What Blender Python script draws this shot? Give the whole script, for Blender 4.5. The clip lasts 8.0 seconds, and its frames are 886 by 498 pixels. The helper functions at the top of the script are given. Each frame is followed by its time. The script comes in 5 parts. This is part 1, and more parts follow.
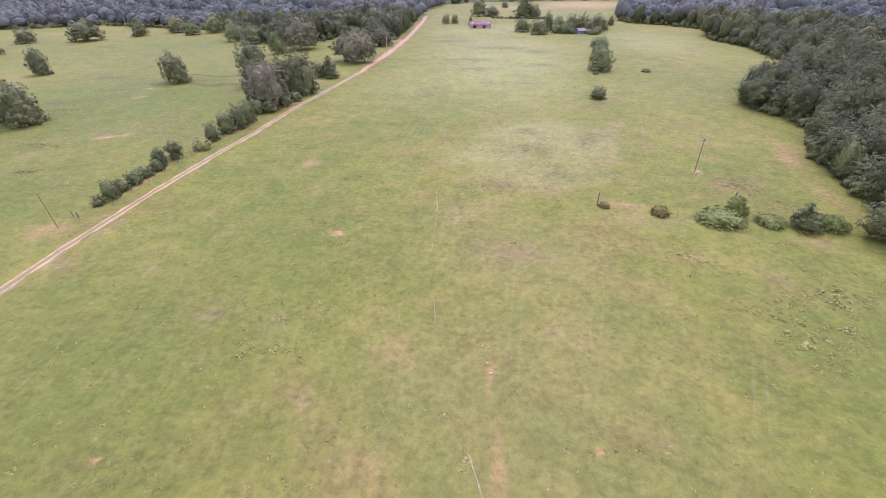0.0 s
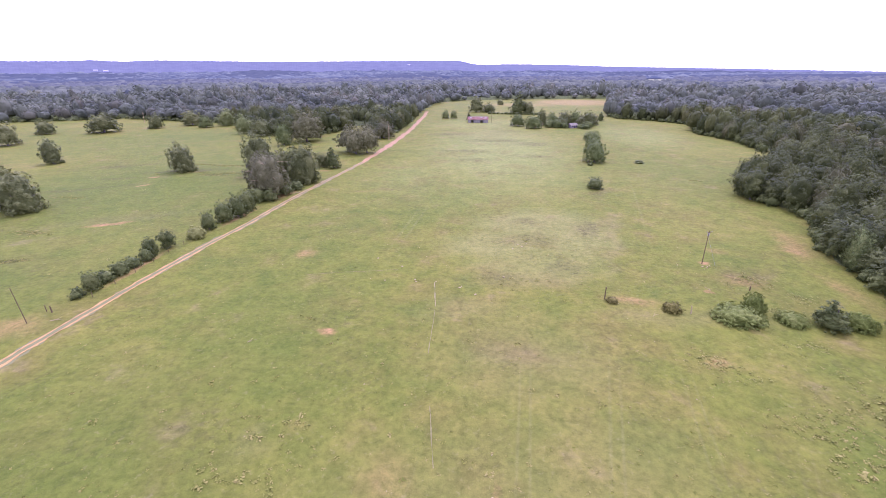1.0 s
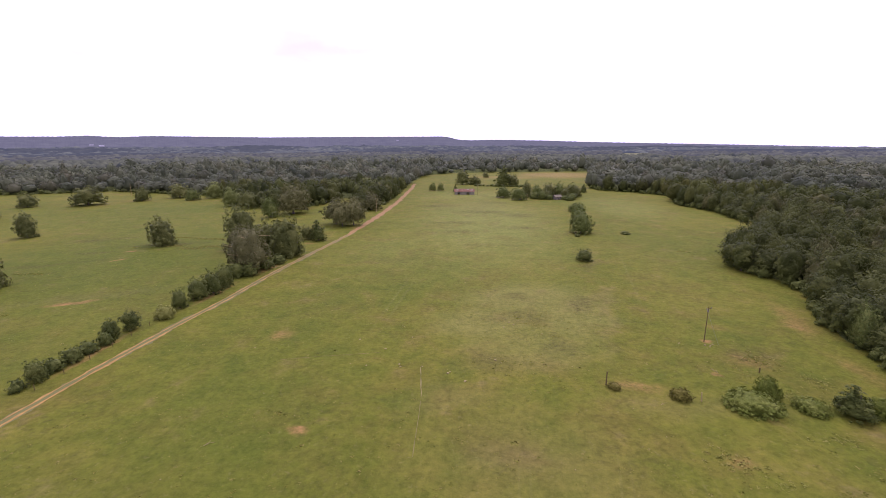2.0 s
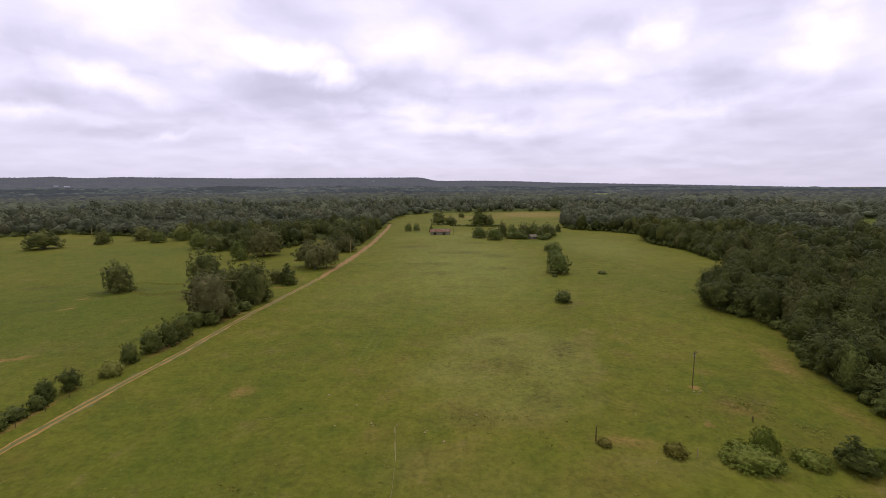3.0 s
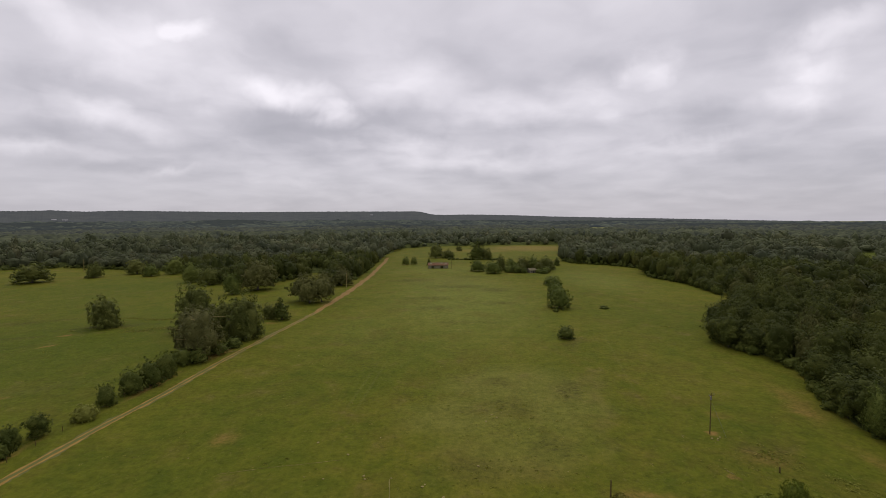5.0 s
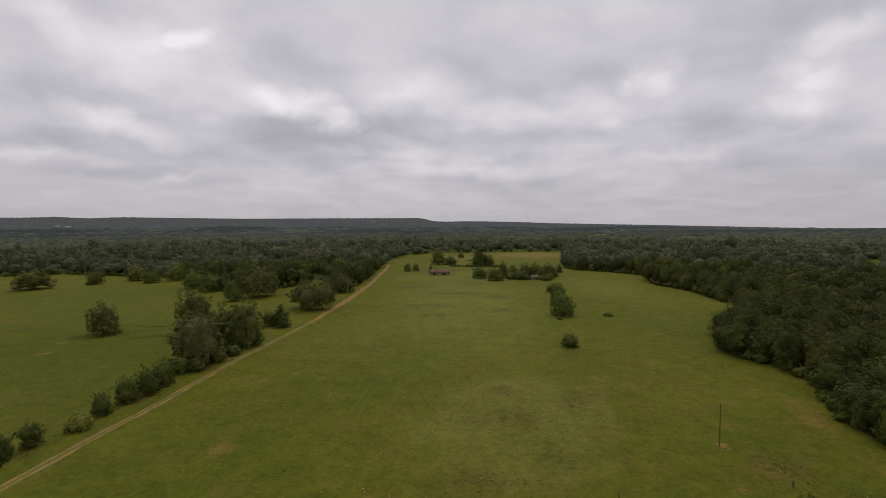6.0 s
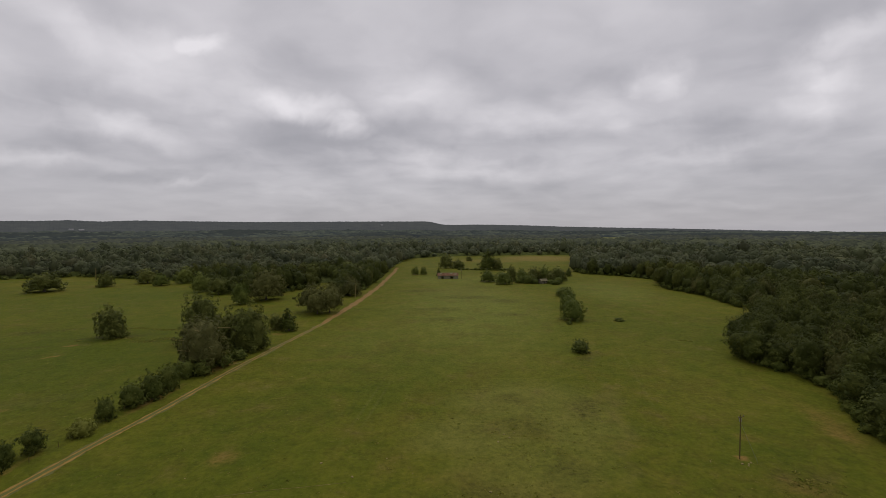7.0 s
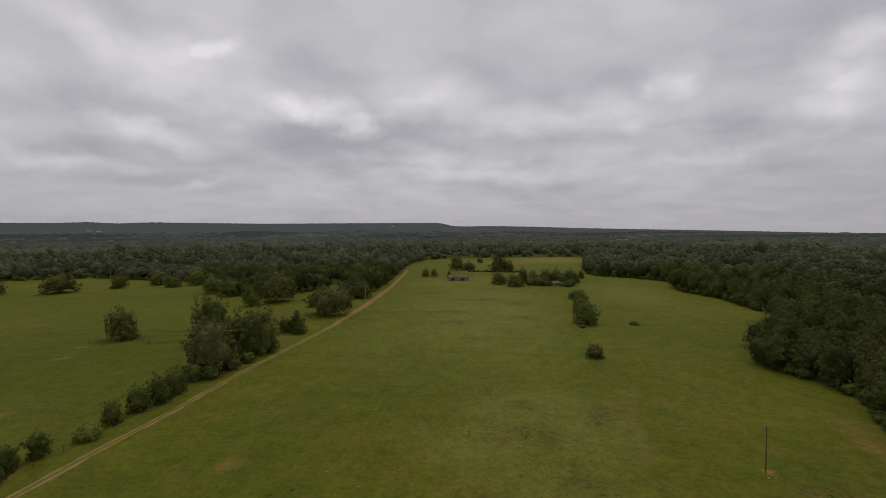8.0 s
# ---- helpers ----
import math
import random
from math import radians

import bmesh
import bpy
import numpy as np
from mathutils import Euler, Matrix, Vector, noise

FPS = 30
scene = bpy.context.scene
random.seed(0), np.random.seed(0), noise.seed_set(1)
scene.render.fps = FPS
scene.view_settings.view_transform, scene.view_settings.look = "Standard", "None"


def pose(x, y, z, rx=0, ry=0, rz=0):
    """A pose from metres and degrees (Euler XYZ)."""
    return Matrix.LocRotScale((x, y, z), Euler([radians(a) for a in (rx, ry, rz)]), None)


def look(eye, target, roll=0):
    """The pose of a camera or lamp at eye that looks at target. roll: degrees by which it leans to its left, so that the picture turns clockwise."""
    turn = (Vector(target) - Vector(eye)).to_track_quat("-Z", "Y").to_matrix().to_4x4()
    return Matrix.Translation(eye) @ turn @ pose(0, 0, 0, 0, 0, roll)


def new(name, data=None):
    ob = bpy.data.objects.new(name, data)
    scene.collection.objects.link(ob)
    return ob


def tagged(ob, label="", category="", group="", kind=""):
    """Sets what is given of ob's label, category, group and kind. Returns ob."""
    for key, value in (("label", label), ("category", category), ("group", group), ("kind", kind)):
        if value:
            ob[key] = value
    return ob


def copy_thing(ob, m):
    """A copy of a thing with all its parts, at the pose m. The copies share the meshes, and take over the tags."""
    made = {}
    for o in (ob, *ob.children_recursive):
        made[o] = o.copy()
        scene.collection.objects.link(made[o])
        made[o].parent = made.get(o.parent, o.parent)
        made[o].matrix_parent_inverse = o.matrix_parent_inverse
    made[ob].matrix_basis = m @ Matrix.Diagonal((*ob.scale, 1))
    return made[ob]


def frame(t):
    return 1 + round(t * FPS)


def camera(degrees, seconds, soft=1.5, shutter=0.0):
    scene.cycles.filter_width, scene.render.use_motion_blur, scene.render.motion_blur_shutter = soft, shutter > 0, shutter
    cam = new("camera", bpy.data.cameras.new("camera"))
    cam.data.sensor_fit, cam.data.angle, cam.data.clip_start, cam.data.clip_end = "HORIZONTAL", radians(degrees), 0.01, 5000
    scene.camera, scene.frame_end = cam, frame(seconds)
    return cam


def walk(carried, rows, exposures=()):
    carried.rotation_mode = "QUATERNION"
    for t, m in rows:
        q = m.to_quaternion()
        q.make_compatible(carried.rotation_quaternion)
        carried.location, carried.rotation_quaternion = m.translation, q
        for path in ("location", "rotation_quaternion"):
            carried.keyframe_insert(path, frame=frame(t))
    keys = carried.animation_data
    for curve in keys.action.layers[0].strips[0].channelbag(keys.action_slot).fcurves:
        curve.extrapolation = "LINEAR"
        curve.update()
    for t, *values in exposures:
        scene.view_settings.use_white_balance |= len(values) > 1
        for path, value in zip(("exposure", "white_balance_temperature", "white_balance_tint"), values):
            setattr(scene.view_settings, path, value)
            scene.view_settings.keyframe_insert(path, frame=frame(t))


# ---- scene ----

# ================= camera and its flight =================
cam = camera(90.36, 8.0, soft=0.85)
# seconds, x, y, z, yaw to the left, pitch up, roll
ROWS = [
    (0.0, 0.74, -19.36, 45.30, 5.94, -32.62, -0.67),
    (0.5, 0.47, -16.36, 45.20, 5.80, -27.64, -0.57),
    (1.0, 0.36, -13.23, 45.35, 5.73, -22.10, -0.37),
    (1.5, 0.19, -10.03, 45.53, 5.21, -17.12, -0.31),
    (1.7, 0.17, -8.80, 45.60, 4.93, -15.50, -0.32),
    (2.8, 0.06, -2.60, 45.88, 1.18, -8.86, -0.39),
    (3.0, 0.05, -1.69, 45.91, 0.91, -8.20, -0.40),
    (3.5, 0.00, 0.00, 45.99, 0.58, -6.60, -0.39),
    (4.0, -0.11, 1.25, 45.82, 0.59, -5.37, -0.34),
    (4.5, -0.31, 2.15, 45.68, 0.54, -4.50, -0.34),
    (6.0, -0.38, 4.72, 45.30, 0.79, -2.97, -0.31),
    (6.5, -0.42, 5.89, 45.30, 1.29, -2.70, -0.30),
    (7.0, -0.46, 7.21, 45.26, 1.82, -2.53, -0.28),
    (7.5, -0.46, 8.68, 45.25, 2.48, -2.40, -0.31),
    (8.0, -0.39, 10.09, 45.31, 3.22, -2.33, -0.32),
]


def flight(x, y, z, yaw, pitch, roll):
    a, b = radians(yaw), radians(pitch)
    ahead = Vector((-math.sin(a) * math.cos(b), math.cos(a) * math.cos(b), math.sin(b)))
    eye = Vector((x, y, z))
    return look(eye, eye + ahead * 10, roll)


EXPOSURES = [(0.0, 1.71, 4850, 74), (1.0, 1.70, 4850, 74), (1.7, 1.10, 5300, 64), (2.8, 0.14, 5950, 33), (3.5, -0.08, 6150, 25), (4.5, -0.29, 6350, 19),
             (6.0, -0.53, 6500, 16), (8.0, -0.72, 6500, 14)]
walk(cam, [(t, flight(*row)) for t, *row in ROWS], EXPOSURES)

# ================= sky and sun =================
SUN_ELEVATION, SUN_AZIMUTH = 58.0, 8.0   # azimuth clockwise from +y


def node(tree, kind, **inputs):
    n = tree.nodes.new(kind)
    for key, value in inputs.items():
        n.inputs[key.replace("_", " ")].default_value = value
    return n


def maths(tree, op, a, b=None, clamp=False):
    n = tree.nodes.new("ShaderNodeMath")
    n.operation, n.use_clamp = op, clamp
    for slot, v in ((0, a), (1, b)):
        if v is None:
            continue
        if isinstance(v, (int, float)):
            n.inputs[slot].default_value = v
        else:
            tree.links.new(v, n.inputs[slot])
    return n.outputs[0]


def mixed(tree, factor, a, b, blend="MIX"):
    n = tree.nodes.new("ShaderNodeMix")
    n.data_type, n.blend_type = "RGBA", blend
    for slot, v in ((0, factor), (6, a), (7, b)):
        if isinstance(v, (int, float)):
            n.inputs[slot].default_value = v
        elif isinstance(v, tuple):
            n.inputs[slot].default_value = (*v, 1)
        else:
            tree.links.new(v, n.inputs[slot])
    return n.outputs[2]


def ramp(tree, factor, stops):
    n = tree.nodes.new("ShaderNodeValToRGB")
    el = n.color_ramp.elements
    while len(el) < len(stops):
        el.new(0.5)
    for e, (at, colour) in zip(el, stops):
        e.position, e.color = at, (*colour, 1)
    tree.links.new(factor, n.inputs[0])
    return n.outputs[0]


def noisy(tree, vector, scale, detail=4.0, rough=0.55, warp=0.0):
    n = node(tree, "ShaderNodeTexNoise", Scale=scale, Detail=detail, Roughness=rough, Distortion=warp)
    if vector is not None:
        tree.links.new(vector, n.inputs["Vector"])
    return n.outputs[0]


# cloud thickness over the land ahead: bearing, height (tangents), half-width, half-height, tilt, strength
BRIGHT_CLOUDS = [
    (-0.58, 0.411, 0.10, 0.037, 0, 1.0), (-0.65, 0.391, 0.27, 0.103, -20, 0.55), (-0.87, 0.464, 0.23, 0.045, -30, 0.4), (-0.37, 0.285, 0.18, 0.033, -14, 0.75),
    (-0.25, 0.237, 0.07, 0.029, -20, 0.9), (-0.09, 0.306, 0.16, 0.072, 0, 0.5), (-0.76, 0.246, 0.18, 0.029, -22, 0.5), (-0.59, 0.314, 0.12, 0.082, -20, 0.4),
    (0.23, 0.252, 0.29, 0.053, 6, 0.45), (0.28, 0.270, 0.07, 0.037, 0, 0.35), (0.44, 0.323, 0.11, 0.045, 25, 0.7), (0.78, 0.330, 0.11, 0.051, -10, 0.6),
    (0.80, 0.257, 0.08, 0.041, 0, 0.45), (0.85, 0.401, 0.18, 0.037, 22, 0.5), (-0.98, 0.173, 0.23, 0.025, -6, 0.4), (-0.13, 0.172, 0.14, 0.029, -6, 0.4),
]
LOW_STREAKS = [(0.04, 0.135, 0.23, 0.025, 0, 0.4), (0.55, 0.170, 0.18, 0.021, 8, 0.35), (0.63, 0.061, 0.09, 0.012, 0, 0.3), (-0.62, 0.118, 0.10, 0.012, -4, 0.35), (-0.33, 0.088, 0.12, 0.010, -4, 0.3)]
DARK_CLOUDS = [
    (-0.36, 0.203, 0.21, 0.058, -8, 0.55), (-0.20, 0.194, 0.12, 0.051, 0, 0.5), (-0.93, 0.312, 0.27, 0.058, -8, 0.5), (-0.87, 0.208, 0.23, 0.041, -8, 0.4),
    (0.12, 0.197, 0.25, 0.045, -3, 0.55), (0.60, 0.210, 0.27, 0.045, 0, 0.55), (0.32, 0.294, 0.14, 0.072, 10, 0.35), (0.61, 0.381, 0.23, 0.062, 10, 0.35),
    (0.79, 0.468, 0.27, 0.072, 10, 0.5), (-0.71, 0.486, 0.18, 0.051, -20, 0.35), (-0.42, 0.380, 0.18, 0.082, -20, 0.3), (0.83, 0.103, 0.31, 0.082, 0, 0.45),
    (-0.50, 0.159, 0.21, 0.029, 0, 0.35), (0.14, 0.096, 0.27, 0.037, 0, 0.3), (0.88, 0.189, 0.16, 0.062, 0, 0.4), (-0.73, 0.142, 0.31, 0.021, 0, 0.3),
]


def ellipse(t, vector, cx, cy, rx, ry, turn=0.0, inner=0.1):
    n = t.nodes.new("ShaderNodeMapping")
    n.vector_type = "TEXTURE"
    n.inputs["Location"].default_value = (cx, cy, 0)
    n.inputs["Rotation"].default_value = (0, 0, radians(turn))
    n.inputs["Scale"].default_value = (rx, ry, 1)
    t.links.new(vector, n.inputs[0])
    d = t.nodes.new("ShaderNodeVectorMath")
    d.operation = "LENGTH"
    t.links.new(n.outputs[0], d.inputs[0])
    r = t.nodes.new("ShaderNodeMapRange")
    r.interpolation_type = "SMOOTHSTEP"
    r.inputs[1].default_value, r.inputs[2].default_value = 1.0, inner
    r.inputs[3].default_value, r.inputs[4].default_value = 0.0, 1.0
    t.links.new(d.outputs["Value"], r.inputs[0])
    return r.outputs[0]


def union(t, masks):
    best = None
    for value, weight in masks:
        value = maths(t, "MULTIPLY", value, weight)
        best = value if best is None else maths(t, "MAXIMUM", best, value)
    return best


def swirled(t, vector, scale, amount, detail=4.0, rough=0.6):
    """The vector, pushed about in x and y by a noise."""
    n = node(t, "ShaderNodeTexNoise", Scale=scale, Detail=detail, Roughness=rough)
    t.links.new(vector, n.inputs["Vector"])
    shift = t.nodes.new("ShaderNodeVectorMath")
    shift.operation = "MULTIPLY_ADD"
    t.links.new(n.outputs["Color"], shift.inputs[0])
    shift.inputs[1].default_value = (*amount, 0)
    shift.inputs[2].default_value = (-amount[0] / 2, -amount[1] / 2, 0)
    moved = t.nodes.new("ShaderNodeVectorMath")
    moved.operation = "ADD"
    t.links.new(vector, moved.inputs[0])
    t.links.new(shift.outputs[0], moved.inputs[1])
    return moved.outputs[0]


def make_sky():
    world = bpy.data.worlds.new("overcast_sky")
    scene.world = world
    world.use_nodes = True
    t = world.node_tree
    t.nodes.clear()
    out, back = t.nodes.new("ShaderNodeOutputWorld"), t.nodes.new("ShaderNodeBackground")
    sky = t.nodes.new("ShaderNodeTexSky")
    sky.sky_type, sky.sun_disc = "NISHITA", False
    sky.sun_elevation, sky.sun_rotation = radians(SUN_ELEVATION), radians(SUN_AZIMUTH)
    coord = t.nodes.new("ShaderNodeTexCoord")
    split = t.nodes.new("ShaderNodeSeparateXYZ")
    t.links.new(coord.outputs["Generated"], split.inputs[0])
    up = maths(t, "MAXIMUM", split.outputs[2], 0.0)

    def joined_xy(a, b, c):
        n = t.nodes.new("ShaderNodeCombineXYZ")
        t.links.new(a, n.inputs[0])
        t.links.new(b, n.inputs[1])
        n.inputs[2].default_value = c
        return n.outputs[0]

    # the cloud deck from below: rolls that close up towards the horizon
    deck = maths(t, "ADD", up, 0.20)
    plan = joined_xy(maths(t, "DIVIDE", split.outputs[0], deck), maths(t, "DIVIDE", split.outputs[1], deck), 3.7)
    big = noisy(t, plan, 1.2, 3.0, 0.5, 0.3)
    fine = noisy(t, swirled(t, plan, 1.5, (0.5, 0.3)), 3.2, 4.0, 0.45, 0.2)
    body = maths(t, "ADD", maths(t, "MULTIPLY", big, 0.55), maths(t, "MULTIPLY", fine, 0.45))
    # the thin and the thick clouds ahead
    ahead = maths(t, "MAXIMUM", split.outputs[1], 0.08)
    front = joined_xy(maths(t, "DIVIDE", split.outputs[0], ahead), maths(t, "DIVIDE", split.outputs[2], ahead), 0.0)
    front = swirled(t, swirled(t, front, 4.0, (0.14, 0.08), 2.0), 12.0, (0.075, 0.045), 3.0)
    thin = union(t, [(ellipse(t, front, *c[:2], c[2] * 1.3, c[3] * 1.4, c[4], 0.0), c[5]) for c in BRIGHT_CLOUDS + LOW_STREAKS])
    thick = union(t, [(ellipse(t, front, *c[:2], c[2] * 1.3, c[3] * 1.4, c[4], 0.0), c[5]) for c in DARK_CLOUDS])
    body = maths(t, "MULTIPLY_ADD", maths(t, "SUBTRACT", body, 0.5), 0.60)
    t.nodes[-1].inputs[2].default_value = 0.53
    body = maths(t, "ADD", body, maths(t, "MULTIPLY", maths(t, "MULTIPLY", thin, maths(t, "ADD", 0.35, fine)), 0.36))
    body = maths(t, "SUBTRACT", body, maths(t, "MULTIPLY", thick, 0.24))
    clouds = ramp(t, body, [(0.22, (0.42, 0.425, 0.45)), (0.40, (0.58, 0.58, 0.605)), (0.54, (0.78, 0.775, 0.795)), (0.80, (1.15, 1.14, 1.15))])
    # thicker, more even cloud low over the land
    low = maths(t, "SUBTRACT", 1.0, maths(t, "MULTIPLY", up, 6.0), clamp=True)
    low = maths(t, "MULTIPLY", low, 0.68)
    clouds = mixed(t, low, clouds, (0.515, 0.52, 0.545))
    blue = mixed(t, 1.0, sky.outputs[0], (0.1, 0.1, 0.1), "MULTIPLY")
    full = mixed(t, 0.93, blue, clouds)
    t.links.new(full, back.inputs[0])
    back.inputs[1].default_value = 1.1
    t.links.new(back.outputs[0], out.inputs[0])


make_sky()
sun_data = bpy.data.lights.new("sun", "SUN")
sun_data.energy, sun_data.angle, sun_data.color = 1.25, radians(22), (1.0, 0.96, 0.9)
sun = new("sun", sun_data)
e, a = radians(SUN_ELEVATION), radians(SUN_AZIMUTH)
sun.matrix_world = look((0, 0, 300), Vector((0, 0, 300)) - Vector((math.sin(a) * math.cos(e), math.cos(a) * math.cos(e), math.sin(e))))

# ================= materials =================


def material(name):
    m = bpy.data.materials.new(name)
    m.use_nodes = True
    t = m.node_tree
    t.nodes.clear()
    out, bsdf = t.nodes.new("ShaderNodeOutputMaterial"), t.nodes.new("ShaderNodeBsdfPrincipled")
    t.links.new(bsdf.outputs[0], out.inputs[0])
    return m, t, bsdf, out


def place_vector(t):
    return t.nodes.new("ShaderNodeNewGeometry").outputs["Position"]


def bumped(t, bsdf, height, strength, distance):
    b = node(t, "ShaderNodeBump", Strength=strength, Distance=distance)
    t.links.new(height, b.inputs["Height"])
    t.links.new(b.outputs[0], bsdf.inputs["Normal"])


def leaf_material(name, dark, mid, light, spread=0.35, own=0.95, brown=0.0, grain=0.5):
    """Leaves: each tree has its own tone and hue, each leaf clump a small one."""
    m, t, bsdf, out = material(name)
    tone = node(t, "ShaderNodeAttribute")
    tone.attribute_name = "tone"
    kin = node(t, "ShaderNodeAttribute")
    kin.attribute_name = "hue"
    info = t.nodes.new("ShaderNodeObjectInfo")
    geo = t.nodes.new("ShaderNodeNewGeometry")
    f = maths(t, "ADD", tone.outputs["Fac"], maths(t, "MULTIPLY", maths(t, "SUBTRACT", info.outputs["Random"], 0.5), own))
    f = maths(t, "ADD", f, maths(t, "MULTIPLY", maths(t, "SUBTRACT", geo.outputs["Random Per Island"], 0.5), spread), clamp=True)
    relief = noisy(t, geo.outputs["Position"], 1.7, 4.0, 0.7)
    f = maths(t, "ADD", f, maths(t, "MULTIPLY", maths(t, "SUBTRACT", relief, 0.5), grain), clamp=True)
    colour = ramp(t, f, [(0.05, dark), (0.5, mid), (0.95, light)])
    wood = maths(t, "FRACT", maths(t, "MULTIPLY", info.outputs["Random"], 7.31))
    wood = maths(t, "MULTIPLY", maths(t, "POWER", wood, 2.0), brown)
    wood = maths(t, "ADD", kin.outputs["Fac"], wood, clamp=True)
    colour = mixed(t, wood, colour, mixed(t, 1.0, colour, (1.06, 0.92, 0.90), "MULTIPLY"))
    t.links.new(colour, bsdf.inputs["Base Color"])
    bsdf.inputs["Roughness"].default_value = 0.6
    bsdf.inputs["Specular IOR Level"].default_value = 0.05
    bumped(t, bsdf, relief, 0.45, 0.4)
    thin = t.nodes.new("ShaderNodeBsdfTranslucent")
    t.links.new(colour, thin.inputs[0])
    both = t.nodes.new("ShaderNodeMixShader")
    both.inputs[0].default_value = 0.2
    t.links.new(bsdf.outputs[0], both.inputs[1])
    t.links.new(thin.outputs[0], both.inputs[2])
    t.links.new(both.outputs[0], out.inputs[0])
    return m


GREENS = (0.034, 0.044, 0.010), (0.065, 0.079, 0.017), (0.119, 0.134, 0.029)
LEAF = leaf_material("broad_leaves", *GREENS, 0.16, 0.5, 0.2, 0.3)
# broad leaves again, with extra brightness put into the colour for pasture trees
FIELDLEAF = leaf_material("lightened_pasture_leaves", (0.056, 0.068, 0.016), (0.106, 0.122, 0.028), (0.190, 0.202, 0.050), 0.25, 0.4, 0.4)
WOODSLEAF = leaf_material("woods_leaves", *GREENS, 0.14, 0.0, 0.0, 0.25)
CEDAR = leaf_material("cedar_needles", (0.048, 0.063, 0.013), (0.084, 0.103, 0.020), (0.142, 0.160, 0.034), 0.5, 0.4)
# far leaves with the haze before them mixed into the base colour
HAZYLEAF = leaf_material("hazy_canopy_leaves", (0.055, 0.067, 0.035), (0.096, 0.111, 0.053), (0.148, 0.164, 0.078), 0.08, 0.0, 0.0, 0.15)
OAK = leaf_material("oak_leaves", (0.062, 0.066, 0.020), (0.108, 0.112, 0.032), (0.175, 0.174, 0.052), 0.3, 0.45)
PALELEAF = leaf_material("light_green_leaves", (0.066, 0.088, 0.018), (0.114, 0.142, 0.028), (0.186, 0.212, 0.048), 0.35, 0.5)
DRYLEAF = leaf_material("sparse_grey_leaves", (0.060, 0.064, 0.020), (0.102, 0.104, 0.032), (0.168, 0.164, 0.054), 0.4, 0.0)
VINE = leaf_material("vine_leaves", (0.086, 0.116, 0.014), (0.136, 0.168, 0.022), (0.205, 0.232, 0.040), 0.5, 0.3)
BROWNLEAF = leaf_material("brownish_leaves", (0.096, 0.090, 0.014), (0.140, 0.132, 0.020), (0.200, 0.178, 0.036), 0.6, 0.4)
YELLOWLEAF = leaf_material("yellow_green_leaves", (0.13, 0.14, 0.024), (0.18, 0.19, 0.034), (0.24, 0.25, 0.055))


def gap_sheet_material(name, a, b):
    """Leafy colour of the sheet added under the woods for dark gaps."""
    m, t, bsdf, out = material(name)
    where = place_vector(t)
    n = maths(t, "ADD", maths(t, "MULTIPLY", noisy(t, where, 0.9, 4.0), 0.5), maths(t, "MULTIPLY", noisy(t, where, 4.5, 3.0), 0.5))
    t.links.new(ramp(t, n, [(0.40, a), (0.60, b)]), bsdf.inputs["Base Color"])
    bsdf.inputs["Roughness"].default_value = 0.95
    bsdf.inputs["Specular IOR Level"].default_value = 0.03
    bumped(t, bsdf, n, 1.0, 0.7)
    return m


CORE = gap_sheet_material("gap_sheet_leaves", (0.048, 0.060, 0.018), (0.108, 0.125, 0.033))


def bark_material(name, a, b, scale):
    m, t, bsdf, out = material(name)
    n = noisy(t, place_vector(t), scale, 6.0, 0.6, 0.5)
    t.links.new(ramp(t, n, [(0.3, a), (0.7, b)]), bsdf.inputs["Base Color"])
    bsdf.inputs["Roughness"].default_value = 0.9
    bsdf.inputs["Specular IOR Level"].default_value = 0.12
    bumped(t, bsdf, n, 0.6, 0.05)
    return m


BARK = bark_material("bark", (0.07, 0.055, 0.042), (0.16, 0.135, 0.11), 4.0)
DEADWOOD = bark_material("dead_wood", (0.21, 0.17, 0.060), (0.34, 0.28, 0.115), 3.0)
POLEWOOD = bark_material("weathered_pole_wood", (0.080, 0.060, 0.020), (0.140, 0.106, 0.040), 3.0)
STONE = bark_material("pale_limestone", (0.19, 0.155, 0.055), (0.30, 0.25, 0.10), 2.0)


# worn places of the pasture: x, y, half-width, half-length, turn, strength
NEAR_SOIL = [
    (-11.0, 6.7, 5.0, 4.2, 20, 0.20), (-10.5, 25.0, 5.0, 6.5, 0, 0.20), (-24.7, 31.5, 3.5, 2.5, 0, 0.2), (14.8, 10.5, 0.9, 0.9, 0, 0.9),
    (-40.5, 4.6, 1.0, 0.8, 0, 0.9), (-28.4, 54.9, 2.4, 1.8, 0, 0.85), (-47.0, 91.5, 4.5, 4.0, 0, 0.45), (-120.3, 110.4, 10.0, 2.2, 28, 1.0),
    (32.7, 72.1, 8.0, 2.6, -6, 0.5), (84.5, 108, 4.5, 20.0, -14, 0.42), (80, 80, 4.0, 12.0, 0, 0.3), (55.6, 94.0, 2.2, 1.4, 0, 1.0),
    (50.3, 78.4, 1.2, 1.6, 0, 0.9), (-89.0, 51.2, 8.0, 6.0, 0, 0.5), (40.0, 52.0, 3.5, 2.2, 0, 0.4),
]
